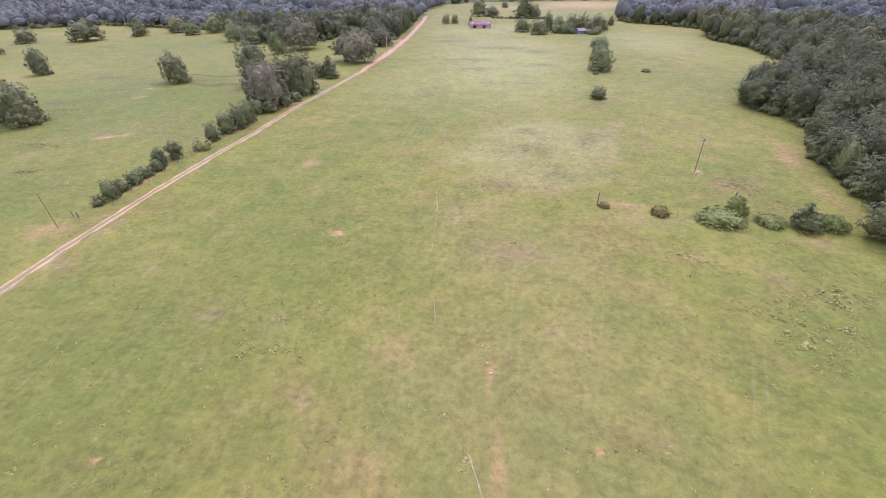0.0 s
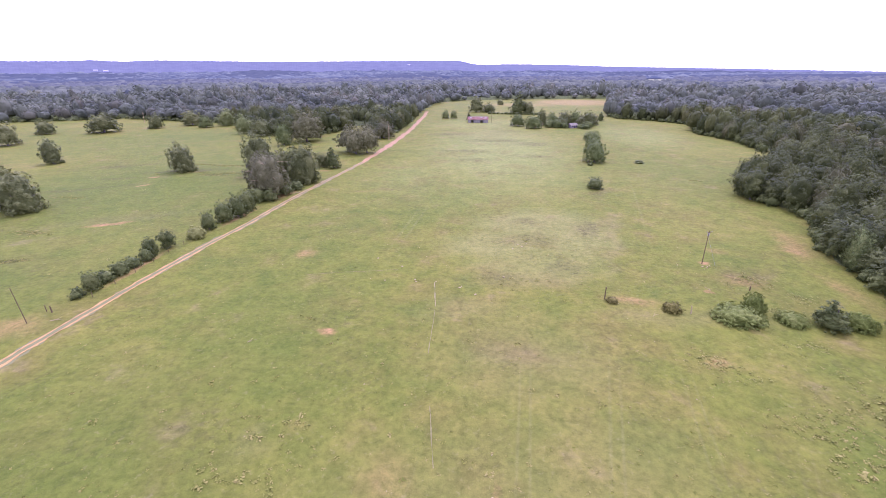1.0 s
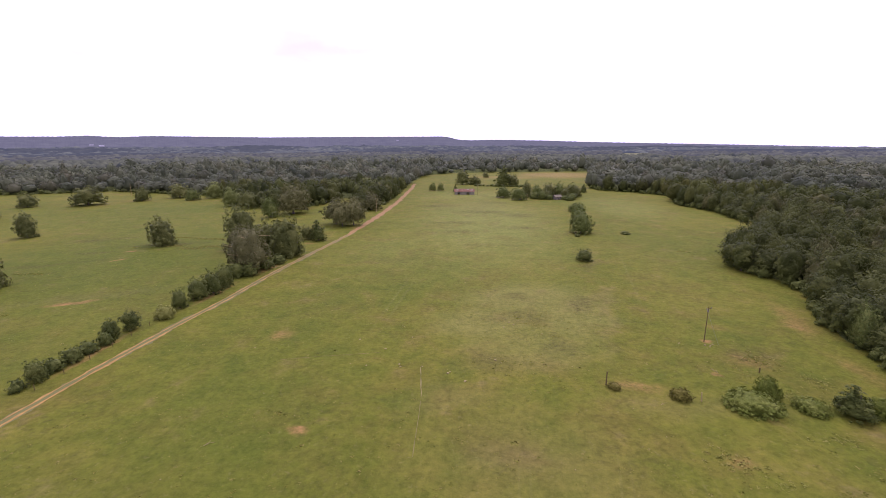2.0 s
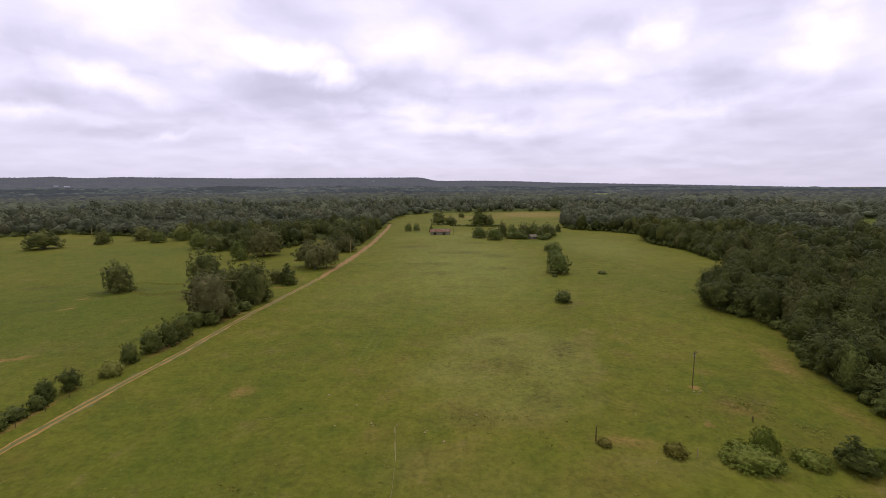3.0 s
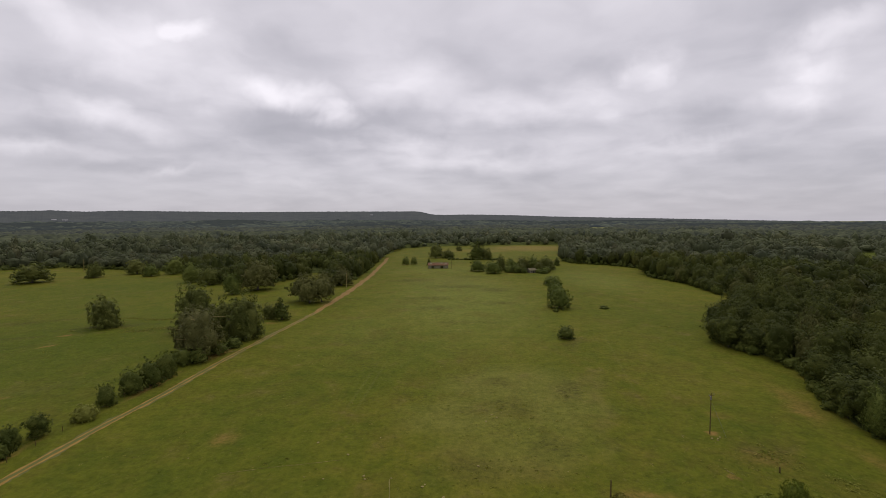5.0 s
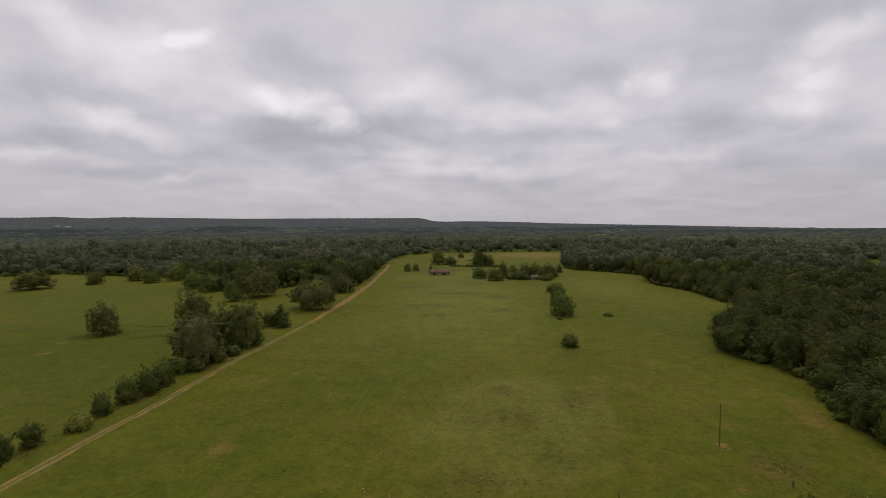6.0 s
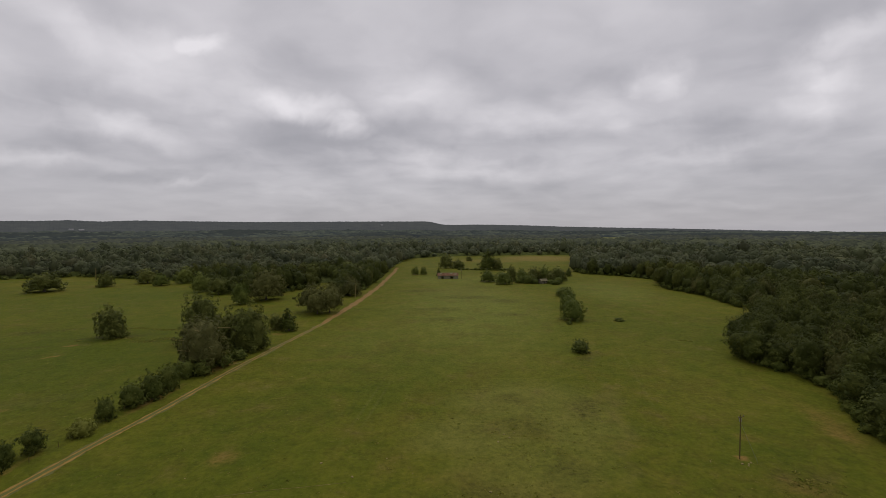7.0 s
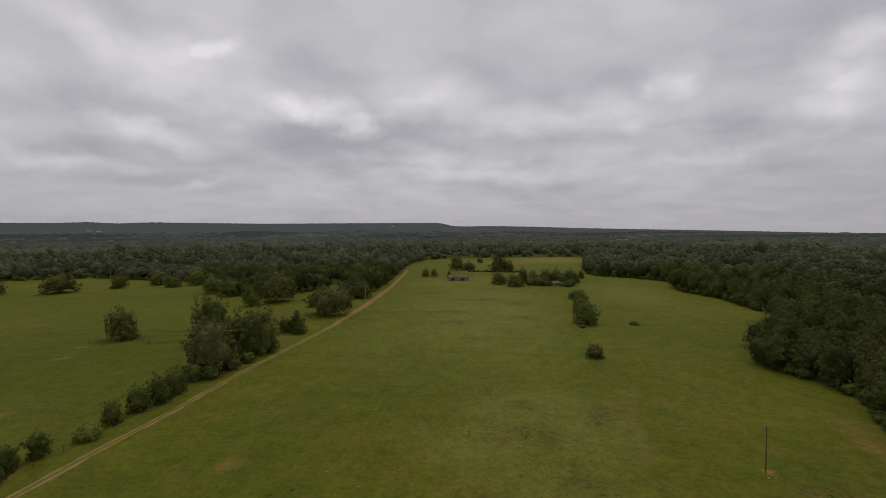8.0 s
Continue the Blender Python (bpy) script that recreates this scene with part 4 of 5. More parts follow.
def plant_woods():
    rng = np.random.default_rng(21)
    x, y = scatter(9.8, 60, 480, rng)
    # close the margin, so that no gap opens behind the undergrowth
    for (x0, y0), (x1, y1) in zip(OPEN[2:17], OPEN[3:18]):
        length = math.hypot(x1 - x0, y1 - y0)
        for f in np.arange(0.5, length, 2.0) / length:
            bx = x0 + (x1 - x0) * f + (y1 - y0) / length * 4.6
            by = y0 + (y1 - y0) * f - (x1 - x0) / length * 4.6
            if np.hypot(x - bx, y - by).min() > 6.2:
                x, y = np.append(x, bx), np.append(y, by)
    edge = edge_distance(OPEN, x, y)
    dist = np.hypot(x, y)
    # the trees of the wood's near margin stand singly
    order = np.argsort(dist + edge * 1.5)
    single = order[:185]
    rest = order[185:]
    for k in single:
        tall = rng.uniform(9.0, 17.0) * (0.82 if edge[k] < 5 else 1.0)
        tree_at("wood" if rng.random() < 0.88 else "oak", x[k], y[k], tall, rng.uniform(8.2, 10.6), "tall leafy tree in dense dark green woods", group="trees of the woods", turn=rng.uniform(0, 360))
    mid = crown_set(16, rng, 16, 44, 330, 0.056, (0.08, 0.13), -0.4, 0.86, BALL2)
    n = len(rest)
    stand = np.array([stand_of(px, py) for px, py in zip(x[rest], y[rest])])
    old = np.where(rng.random(n) < 0.22, 1.3, 0.95)   # old broad trees above the others
    woods_mass("woods", x[rest], y[rest], (rng.uniform(7.0, 16.0, n) + stand * 4) * (0.45 + 0.55 * old), rng.gamma(30, 0.33, n) * old, np.full(n, 0.3), mid, WOODSLEAF, "dense dark green broadleaf woods", rng)
    for r0, r1, gap, crowns in ((480, 700, 13.5, crown_set(14, rng, 12, 26, 122, 0.066, (0.09, 0.14), -0.3, 0.88, BALL1)), (700, 1060, 16.5, crown_set(14, rng, 9, 12, 52, 0.092, (0.12, 0.17), -0.2, 0.88, BALL1))):
        x, y = scatter(gap, r0, r1, rng)
        n = len(x)
        stand = np.array([stand_of(px, py) for px, py in zip(x, y)])
        old = np.where(rng.random(n) < 0.2, 1.35, 0.95)
        woods_mass("far_woods", x, y, (rng.gamma(14, 0.88, n) + stand * 5) * (0.5 + 0.5 * old), rng.gamma(26, 0.52, n) * old, np.full(n, 0.3), crowns, HAZYLEAF, "distant green broadleaf woods", rng)
    woods_gap_sheet(rng)
    # beyond a kilometre only the tops of the crowns show
    domes = []
    for _ in range(5):
        a = np.arange(5) * 2 * math.pi / 5
        ring = [np.stack([np.cos(a + o) * r, np.sin(a + o) * r, np.full(5, z)], 1) for r, z, o in ((0.5, 0.3, 0), (0.33, 0.86, 0.5))]
        v = np.concatenate(ring + [np.array([[0, 0, 1.0]])])
        v *= 1 + rng.normal(size=v.shape) * 0.1
        f = [[k, (k + 1) % 5, 5 + k] for k in range(5)] + [[(k + 1) % 5, 5 + (k + 1) % 5, 5 + k] for k in range(5)] + [[5 + k, 5 + (k + 1) % 5, 10] for k in range(5)]
        domes.append((v, np.array(f), np.full(11, 0.5)))
    for r0, r1, gap, mat in ((1050, 1560, 15.5, FARCROWN), (1560, 2400, 23.0, FARTHERCROWN), (2400, 3900, 38.0, FARTHESTCROWN)):
        x, y = scatter(gap, r0, r1, rng)
        ok = ~in_far_field(x, y)
        x, y = x[ok], y[ok]
        n = len(x)
        swell = np.array([noise.noise((px * 0.006, py * 0.006, 8)) for px, py in zip(x, y)])
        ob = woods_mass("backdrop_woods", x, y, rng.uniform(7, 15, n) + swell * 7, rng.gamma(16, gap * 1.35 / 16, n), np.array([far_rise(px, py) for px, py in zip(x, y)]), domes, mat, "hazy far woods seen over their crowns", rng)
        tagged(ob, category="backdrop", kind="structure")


FAR_FIELDS = ((17.6, 21.0, 1600, 2450), (-5.9, -4.7, 1850, 2350))


def in_far_field(x, y):
    b, r = np.degrees(np.arctan2(x, y)), np.hypot(x, y)
    hit = np.zeros(np.shape(x), bool)
    for b0, b1, r0, r1 in FAR_FIELDS:
        hit |= (b > b0) & (b < b1) & (r > r0) & (r < r1)
    return hit


def land_profile(azimuth):
    """Height of the skyline's land by its bearing, degrees from +y."""
    return float(np.interp(azimuth, [-62, -46.4, -44.1, -42.1, -39.5, -36.6, -25, -14.5, -4.5, -3.8, -3.1, -2.3, -1.6, 0, 2.1, 5, 9.3, 13.5, 27.1, 40.9, 62],
                           [118, 121, 123, 130, 121, 131, 122, 127, 127, 125, 117, 102, 93, 90, 93, 90, 81, 68, 41, 12, 10]))


def far_rise(x, y):
    """How much the far land climbs towards the hills."""
    climb = min(max((math.hypot(x, y) - 2300) / 1900, 0), 1) ** 1.6
    return climb * (land_profile(math.degrees(math.atan2(x, y))) - 8) * 0.45


def distant_canopy():
    rng = np.random.default_rng(5)
    az = np.radians(np.arange(-62, 62.01, 0.5))
    r = 1040 * np.exp(np.arange(0, 1.30, 0.0145))
    ga, gr = np.meshgrid(az, r)
    x, y = np.sin(ga) * gr, np.cos(ga) * gr
    lumps = rng.uniform(0, 1, x.shape)
    rise = np.array([land_profile(math.degrees(a)) for a in az])[None] - 8
    z = np.where(gr < 2250, 2 + lumps * 4, 6 + lumps * 9) + np.clip((gr - 2300) / 1900, 0, 1) ** 1.6 * rise * 0.45
    roll = np.array([[noise.noise((px * 0.0016, py * 0.0016, 2)) for px, py in zip(ax, ay)] for ax, ay in zip(x, y)])
    z += roll * np.where(gr < 2250, 2, 14)
    z[in_far_field(x, y)] = 0.6
    v = np.stack([x.ravel(), y.ravel(), z.ravel()], 1)
    nx = len(az)
    i = (np.arange(len(r) - 1)[:, None] * nx + np.arange(nx - 1)[None]).ravel()
    f = np.stack([i, i + 1, i + 1 + nx, i + nx], 1)
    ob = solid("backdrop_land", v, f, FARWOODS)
    tagged(ob, "endless hazy woods reaching the horizon", "backdrop", kind="structure")
    # pale hayfields among the far woods
    for b0, b1, r0, r1 in FAR_FIELDS:
        z = 1.5
        vs = [(math.sin(radians(b)) * q, math.cos(radians(b)) * q, z) for q, bs in ((r0, np.linspace(b0, b1, 6)), (r1, np.linspace(b1, b0, 6))) for b in bs]
        tagged(solid("backdrop_field", vs, [list(range(12))[::-1]], DISTANTFIELD), "pale green distant field", "backdrop", kind="structure")
    # the wooded ridge on the skyline
    bearings = np.radians(np.arange(-62, 62.01, 0.12))
    rows = []
    for k, (q, share) in enumerate(((3400, 0.0), (3700, 0.35), (4000, 0.72), (4300, 0.97), (4380, 1.0), (4700, 0.6))):
        h = np.array([land_profile(math.degrees(b)) for b in bearings]) * share + (rng.uniform(-1, 1, len(bearings)) * 1.8 if 0 < k < 5 else 0)
        h -= 0.0 if k else 4.0
        rows.append(np.stack([np.sin(bearings) * q, np.cos(bearings) * q, h], 1))
    v = np.concatenate(rows)
    nx = len(bearings)
    i = (np.arange(len(rows) - 1)[:, None] * nx + np.arange(nx - 1)[None]).ravel()
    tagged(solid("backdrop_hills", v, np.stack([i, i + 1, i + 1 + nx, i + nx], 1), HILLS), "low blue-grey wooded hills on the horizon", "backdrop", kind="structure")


DISTANTFIELD = far_material("hazy_field", (0.12, 0.13, 0.055), (0.17, 0.17, 0.075), (0.30, 0.34, 0.42), 0.03)
plant_woods()
distant_canopy()

# ================= single trees of the pasture =================
FIELD_TREES = [
    ("field", -147.6, 189.3, 14.1, 13.5, "full dark green tree standing alone in pasture"),
    ("field", -310.9, 327.0, 15.5, 26.0, "broad dark oak by the far pasture edge"),
    ("field", -287.1, 355.0, 12.5, 14.0, "round green tree by the far pasture edge"),
    ("field", -269.4, 380.3, 12.9, 18.5, "round green tree by the far pasture edge"),
    ("round", -246.0, 364.0, 10.4, 13.3, "round green tree by the far pasture edge"),
    ("pale", -235.5, 378.8, 14.8, 15.8, "round green tree by the far pasture edge"),
    ("field", -231.6, 202.1, 13.1, 11.0, "upright green tree alone in pasture"),
    ("field", -162.0, 121.0, 15.5, 16.5, "big dark tree clump member in pasture"),
    ("field", -175.0, 127.0, 15.0, 17.0, "big dark tree clump member in pasture"),
    ("field", -321.2, 258.3, 15.5, 17.2, "broad dark tree by the far pasture edge"),
    ("field", -349.3, 313.5, 11.1, 15.3, "round green tree by the far pasture edge"),
]
ROADSIDE_TREES = [
    ("field", -106.0, 186.0, 20.0, 16.0, "tall leafy tree beside the farm road"),
    ("grey", -83.5, 147.0, 17.5, 16.0, "greyish half-dead tree with bare branches by the road"),
    ("oak", -91.0, 156.0, 15.0, 13.0, "dark leafy tree beside the farm road"),
    ("field", -79.0, 169.9, 18.0, 16.0, "tall full green tree beside the farm road"),
    ("field", -90.0, 176.0, 15.0, 12.0, "leafy green tree beside the farm road"),
    ("field", -83.0, 204.5, 7.5, 7.4, "small dark tree beside the farm road"),
    ("cedar", -76.7, 202.4, 10.0, 8.5, "pointed dark cedar beside the farm road"),
    ("oak", -125.2, 289.6, 20.5, 24.0, "very large spreading oak at the woods"),
    ("pale", -134.5, 273.4, 14.9, 12.0, "leafy green tree at the woods"),
    ("pale", -190.1, 325.5, 14.7, 14.4, "leafy green tree at the woods"),
    ("field", -169.4, 311.8, 13.7, 15.2, "leafy green tree at the woods"),
    ("field", -125.8, 381.5, 16.2, 18.2, "leafy green tree at the woods"),
    ("spreading", -82.0, 248.0, 16.0, 17.0, "spreading oak with a visible trunk by the road"),
    ("spreading", -76.0, 241.0, 13.5, 14.0, "spreading oak with a visible trunk by the road"),
    ("oak", -76.0, 270.0, 13.5, 13.0, "reddish-green oak beside the farm road"),
    ("spreading", -70.5, 245.0, 15.5, 15.0, "spreading oak with a visible trunk by the road"),
    ("oak", -73.9, 306.0, 11.1, 15.8, "broad dark oak beside the farm road"),
    ("thicket", -84.3, 116.2, 7.0, 6.6, "dark cedar in the roadside row"),
    ("thicket", -82.6, 121.5, 8.0, 6.8, "dark cedar in the roadside row"),
    ("thicket", -82.9, 128.4, 7.7, 6.8, "dark cedar in the roadside row"),
    ("thicket", -84.7, 108.3, 6.0, 4.7, "dark cedar standing apart at the road"),
]
BARN_TREES = [
    ("round", 56.8, 226.5, 12.0, 13.0, "round dense tree in the pasture tree row"),
    ("round", 62.5, 256.0, 9.5, 10.5, "round dense tree in the pasture tree row"),
    ("round", 69.5, 286.0, 8.4, 9.5, "round dense tree in the pasture tree row"),
    ("round", 71.0, 305.0, 6.4, 11.0, "round dense tree in the pasture tree row"),
    ("round", -42.2, 447.3, 8.7, 8.1, "round tree near the barn"),
    ("round", -34.5, 452.6, 8.2, 7.6, "round tree near the barn"),
    ("field", -13.0, 524.6, 17.5, 19.0, "dark oak behind the barn"),
    ("field", 1.0, 520.0, 11.0, 15.0, "dark oak behind the barn"),
    ("cedar", 34.0, 503.9, 22.0, 22.0, "tall dark pointed tree beyond the farmyard"),
    ("field", 44.0, 500.0, 13.0, 14.0, "dark tree beyond the farmyard"),
    ("pale", 26.2, 385.9, 10.5, 14.5, "rounded tree at the farmhouse"),
    ("round", 38.4, 370.4, 11.0, 15.0, "rounded tree at the farmhouse"),
    ("field", 48.0, 393.7, 14.2, 8.6, "rounded tree at the farmhouse"),
]
FARMHOUSE_TREES = [
    ("pale", 56.0, 388.0, 11.5, 12.0, "rounded tree at the farmhouse"),
    ("field", 66.0, 392.0, 12.5, 13.0, "rounded tree at the farmhouse"),
    ("pale", 76.0, 396.0, 13.0, 13.0, "rounded tree at the farmhouse"),
    ("field", 86.0, 392.1, 13.0, 14.0, "rounded tree at the farmhouse"),
    ("round", 77.0, 373.0, 4.0, 7.0, "low tree at the farmhouse"),
    ("round", 64.5, 374.0, 4.5, 7.5, "low tree at the farmhouse"),
    ("pale", 84.0, 376.0, 6.0, 9.0, "low tree at the farmhouse"),
    ("round", 80.0, 368.0, 4.0, 8.0, "low tree at the farmhouse"),
    ("pale", 58.0, 376.0, 7.0, 10.0, "rounded tree at the farmhouse"),
    ("field", 63.5, 381.0, 8.0, 10.0, "rounded tree at the farmhouse"),
    ("pale", 52.0, 378.0, 6.5, 9.0, "rounded tree at the farmhouse"),
    ("field", 79.0, 383.0, 8.5, 10.0, "rounded tree at the farmhouse"),
    ("field", 92.0, 398.0, 9.5, 11.0, "rounded tree at the farmhouse"),
    ("field", 17.0, 635.0, 7.3, 9.8, "small tree in the far hayfield"),
    ("cedar", -18.5, 434.0, 8.0, 4.6, "small pointed tree behind the barn"),
    ("pale", 89.5, 92.5, 11.0, 7.0, "light yellow-green tree at the margin of dark woods"),
    ("cedar", 106.0, 430.0, 8.0, 7.0, "dark small tree in the fence row"),
    ("cedar", 65.8, 65.0, 5.4, 6.2, "dark rounded cedar in the brushy fence row"),
    ("wood", 77.5, 61.5, 9.0, 8.0, "leafy tree at the end of the fence row"),
    ("wood", 82.0, 52.0, 9.5, 9.0, "leafy tree at the end of the fence row"),
]
for kind, x, y, high, wide, label in FIELD_TREES + ROADSIDE_TREES + BARN_TREES + FARMHOUSE_TREES:
    tree_at(kind, x, y, high, wide, label, group="trees of the pasture")

SHRUBS = [
    ("yellow", -83.9, 100.6, 3.8, 6.0, "pale yellow-green shrub beside the farm road"),
    ("thicket", -87.2, 92.6, 5.4, 5.0, "dark rounded cedar in the roadside row"),
    ("thicket", -88.2, 87.2, 5.2, 4.6, "dark upright cedar in the roadside row"),
    ("shrub", -86.6, 83.6, 3.6, 4.0, "dark shrub in the roadside row"),
    ("shrub", -87.6, 79.6, 2.8, 4.8, "low dark shrub in the roadside row"),
    ("shrub", -86.9, 75.4, 3.5, 4.6, "dark shrub in the roadside row"),
    ("shrub", -87.6, 71.4, 3.0, 4.6, "low dark shrub in the roadside row"),
    ("thicket", -86.8, 67.2, 5.0, 4.2, "dark upright cedar in the roadside row"),
    ("shrub", -87.4, 63.6, 2.4, 3.4, "low dark shrub in the roadside row"),
    ("shrub", -80.5, 141.0, 5.0, 7.0, "dense brush at the foot of roadside trees"),
    ("shrub", -84.5, 139.0, 6.0, 7.5, "dense brush at the foot of roadside trees"),
    ("shrub", -78.5, 150.0, 4.5, 7.0, "dense brush at the foot of roadside trees"),
    ("shrub", -77.5, 158.0, 4.0, 6.5, "dense brush at the foot of roadside trees"),
    ("shrub", -76.5, 174.0, 3.5, 6.0, "dense brush at the foot of roadside trees"),
    ("thicket", 45.0, 168.4, 5.0, 7.2, "small dark bush alone in the pasture"),
    ("vine", 50.3, 66.8, 2.7, 9.8, "large mound of green vines in fence row"),
    ("vine", 54.6, 69.8, 4.0, 4.8, "vine-covered sapling in the fence row"),
    ("vine", 60.0, 66.4, 2.1, 6.0, "low green brush in the fence row"),
    ("vine", 71.3, 65.5, 3.0, 6.0, "low green brush in the fence row"),
    ("dry", 38.5, 68.8, 1.9, 4.3, "rounded brownish-green bush in the fence row"),
    ("dry", 27.5, 71.2, 1.2, 2.8, "low brown bush beside a fence post"),
    ("shrub", 79.3, 224.9, 1.5, 5.5, "flat dark bush in the pasture"),
    ("shrub", 53.0, 217.0, 1.6, 3.0, "low dark bush in the tree row"),
    ("shrub", 47.5, 181.0, 1.2, 2.2, "low dark bush in the tree row"),
]
for kind, x, y, high, wide, label in SHRUBS:
    tree_at(kind, x, y, high, wide, label, category="shrub", group="shrubs of the pasture")

# brushy hedge along the far fence, and undergrowth at the foot of the woods
hedge_rng = np.random.default_rng(31)
for k in range(13):
    tree_at("shrub", 2 + k * 4.6, 500 - k * 0.6, hedge_rng.uniform(1.5, 3.0), hedge_rng.uniform(4.5, 6.5), "low dark brush along the far fence", category="shrub", group="brush of the far fence")
for side, ((x0, y0), (x1, y1)) in enumerate(zip(OPEN[3:46], OPEN[4:47])):
    length = math.hypot(x1 - x0, y1 - y0)
    gap = 4.5 if side < 24 else 7.0
    for k in range(int(length / gap)):
        f = (k + 0.5) / int(length / gap)
        bx, by = x0 + (x1 - x0) * f + (y1 - y0) / length * 2.4 + hedge_rng.normal() * 0.8, y0 + (y1 - y0) * f - (x1 - x0) / length * 2.4 + hedge_rng.normal() * 0.8
        if by < 480:
            tree_at("shrub", bx, by, hedge_rng.uniform(2.0, 5.5), hedge_rng.uniform(4.0, 6.5), "leafy undergrowth at the foot of woods", category="shrub", group="undergrowth of the woods")

# ================= farm buildings =================
def beam_box(name, x0, x1, y0, y1, z0, z1, mat, parent, bevel=0.02, label=""):
    bm = bmesh.new()
    add_box(bm, x0, x1, y0, y1, z0, z1, bevel)
    return part(name, bm, mat, parent, label)


def gable_roof(name, half_x, half_y, eave, ridge, mat, parent, over=0.5, thick=0.12):
    """Two sloping sheets that meet at a ridge along x, each with raised seams."""
    for sign in (-1, 1):
        bm = bmesh.new()
        run = half_y + over
        rise = ridge - eave
        drop = rise * over / half_y
        slope = math.atan2(rise, half_y)
        a, b = Vector((0, sign * run, eave - drop)), Vector((0, 0, ridge))
        n = Vector((0, sign * math.sin(slope), math.cos(slope))) * thick
        x0, x1 = -half_x - over, half_x + over
        pts = [(x0, a), (x1, a), (x1, b), (x0, b)]
        lo = [bm.verts.new((x, p.y, p.z)) for x, p in pts]
        hi = [bm.verts.new((x, p.y + n.y, p.z + n.z)) for x, p in pts]
        bm.faces.new(lo), bm.faces.new(hi)
        for k in range(4):
            bm.faces.new([lo[k], lo[(k + 1) % 4], hi[(k + 1) % 4], hi[k]])
        count = int((x1 - x0) / 0.9)
        for k in range(count + 1):
            x = x0 + (x1 - x0) * k / count
            q = [bm.verts.new((x + dx, p.y + n.y * m, p.z + n.z * m)) for p in (a, b) for dx, m in ((-0.04, 1.02), (0.04, 1.02), (0.0, 1.6))]
            bm.faces.new([q[0], q[2], q[5], q[3]]), bm.faces.new([q[2], q[1], q[4], q[5]])
        bmesh.ops.recalc_face_normals(bm, faces=bm.faces)
        part(name, bm, mat, parent)


def barn(x, y, turn):
    ob = thing("barn", pose(x, y, ground_z(x, y), 0, 0, turn), "long low barn with rusty red roof and pale siding", "barn")
    hx, hy, eave, ridge = 9.2, 4.6, 3.0, 5.0
    # siding boards of the long walls, with two dark openings in the front
    for side in (-1, 1):
        bm = bmesh.new()
        k = 0
        xx = -hx
        while xx < hx - 0.01:
            w = 0.6
            if not (side == -1 and (-6.4 < xx < -4.0 or 2.0 < xx < 4.4)):
                add_box(bm, xx + 0.012, xx + w - 0.012, side * hy - 0.05, side * hy + 0.05 + 0.012 * (k % 2), 0.0, eave)
            elif True:
                add_box(bm, xx + 0.012, xx + w - 0.012, side * hy - 0.05, side * hy + 0.05, 2.3, eave)
            xx += w
            k += 1
        part("long_wall", bm, PALEMETAL, ob, "weathered pale siding")
    for side in (-1, 1):
        bm = bmesh.new()
        pts = [(-hy, 0), (hy, 0), (hy, eave), (0, ridge - 0.05), (-hy, eave)]
        a = [bm.verts.new((side * hx, p, q)) for p, q in pts]
        b = [bm.verts.new((side * (hx - 0.1), p, q)) for p, q in pts]
        bm.faces.new(a), bm.faces.new(b)
        for k in range(5):
            bm.faces.new([a[k], a[(k + 1) % 5], b[(k + 1) % 5], b[k]])
        bmesh.ops.recalc_face_normals(bm, faces=bm.faces)
        part("end_wall", bm, PALEMETAL, ob)
    gable_roof("roof", hx, hy, eave + 0.05, ridge, RUST, ob)
    beam_box("ridge_cap", -hx - 0.5, hx + 0.5, -0.22, 0.22, ridge + 0.08, ridge + 0.2, PALEMETAL, ob)
    for k, (px, py) in enumerate(((-6.5, -2.2), (3.2, -1.4), (7.0, -2.8))):
        z = ridge - (ridge - eave) * abs(py) / hy + 0.27
        bm = bmesh.new()
        add_box(bm, -0.9, 0.9, -0.8, 0.8, -0.02, 0.03, 0.01, pose(px, py, z, 23.5, 0, 0))
        part("roof_patch", bm, PALEMETAL, ob, "pale replaced roof sheet")
    for gx in (-5.2, 3.2):
        for dx in (-1.25, 1.25):
            beam_box("door_post", gx + dx - 0.08, gx + dx + 0.08, -hy - 0.1, -hy + 0.1, 0, 2.35, BARK, ob)
    return ob


barn(-9.0, 415.5, 1.5)


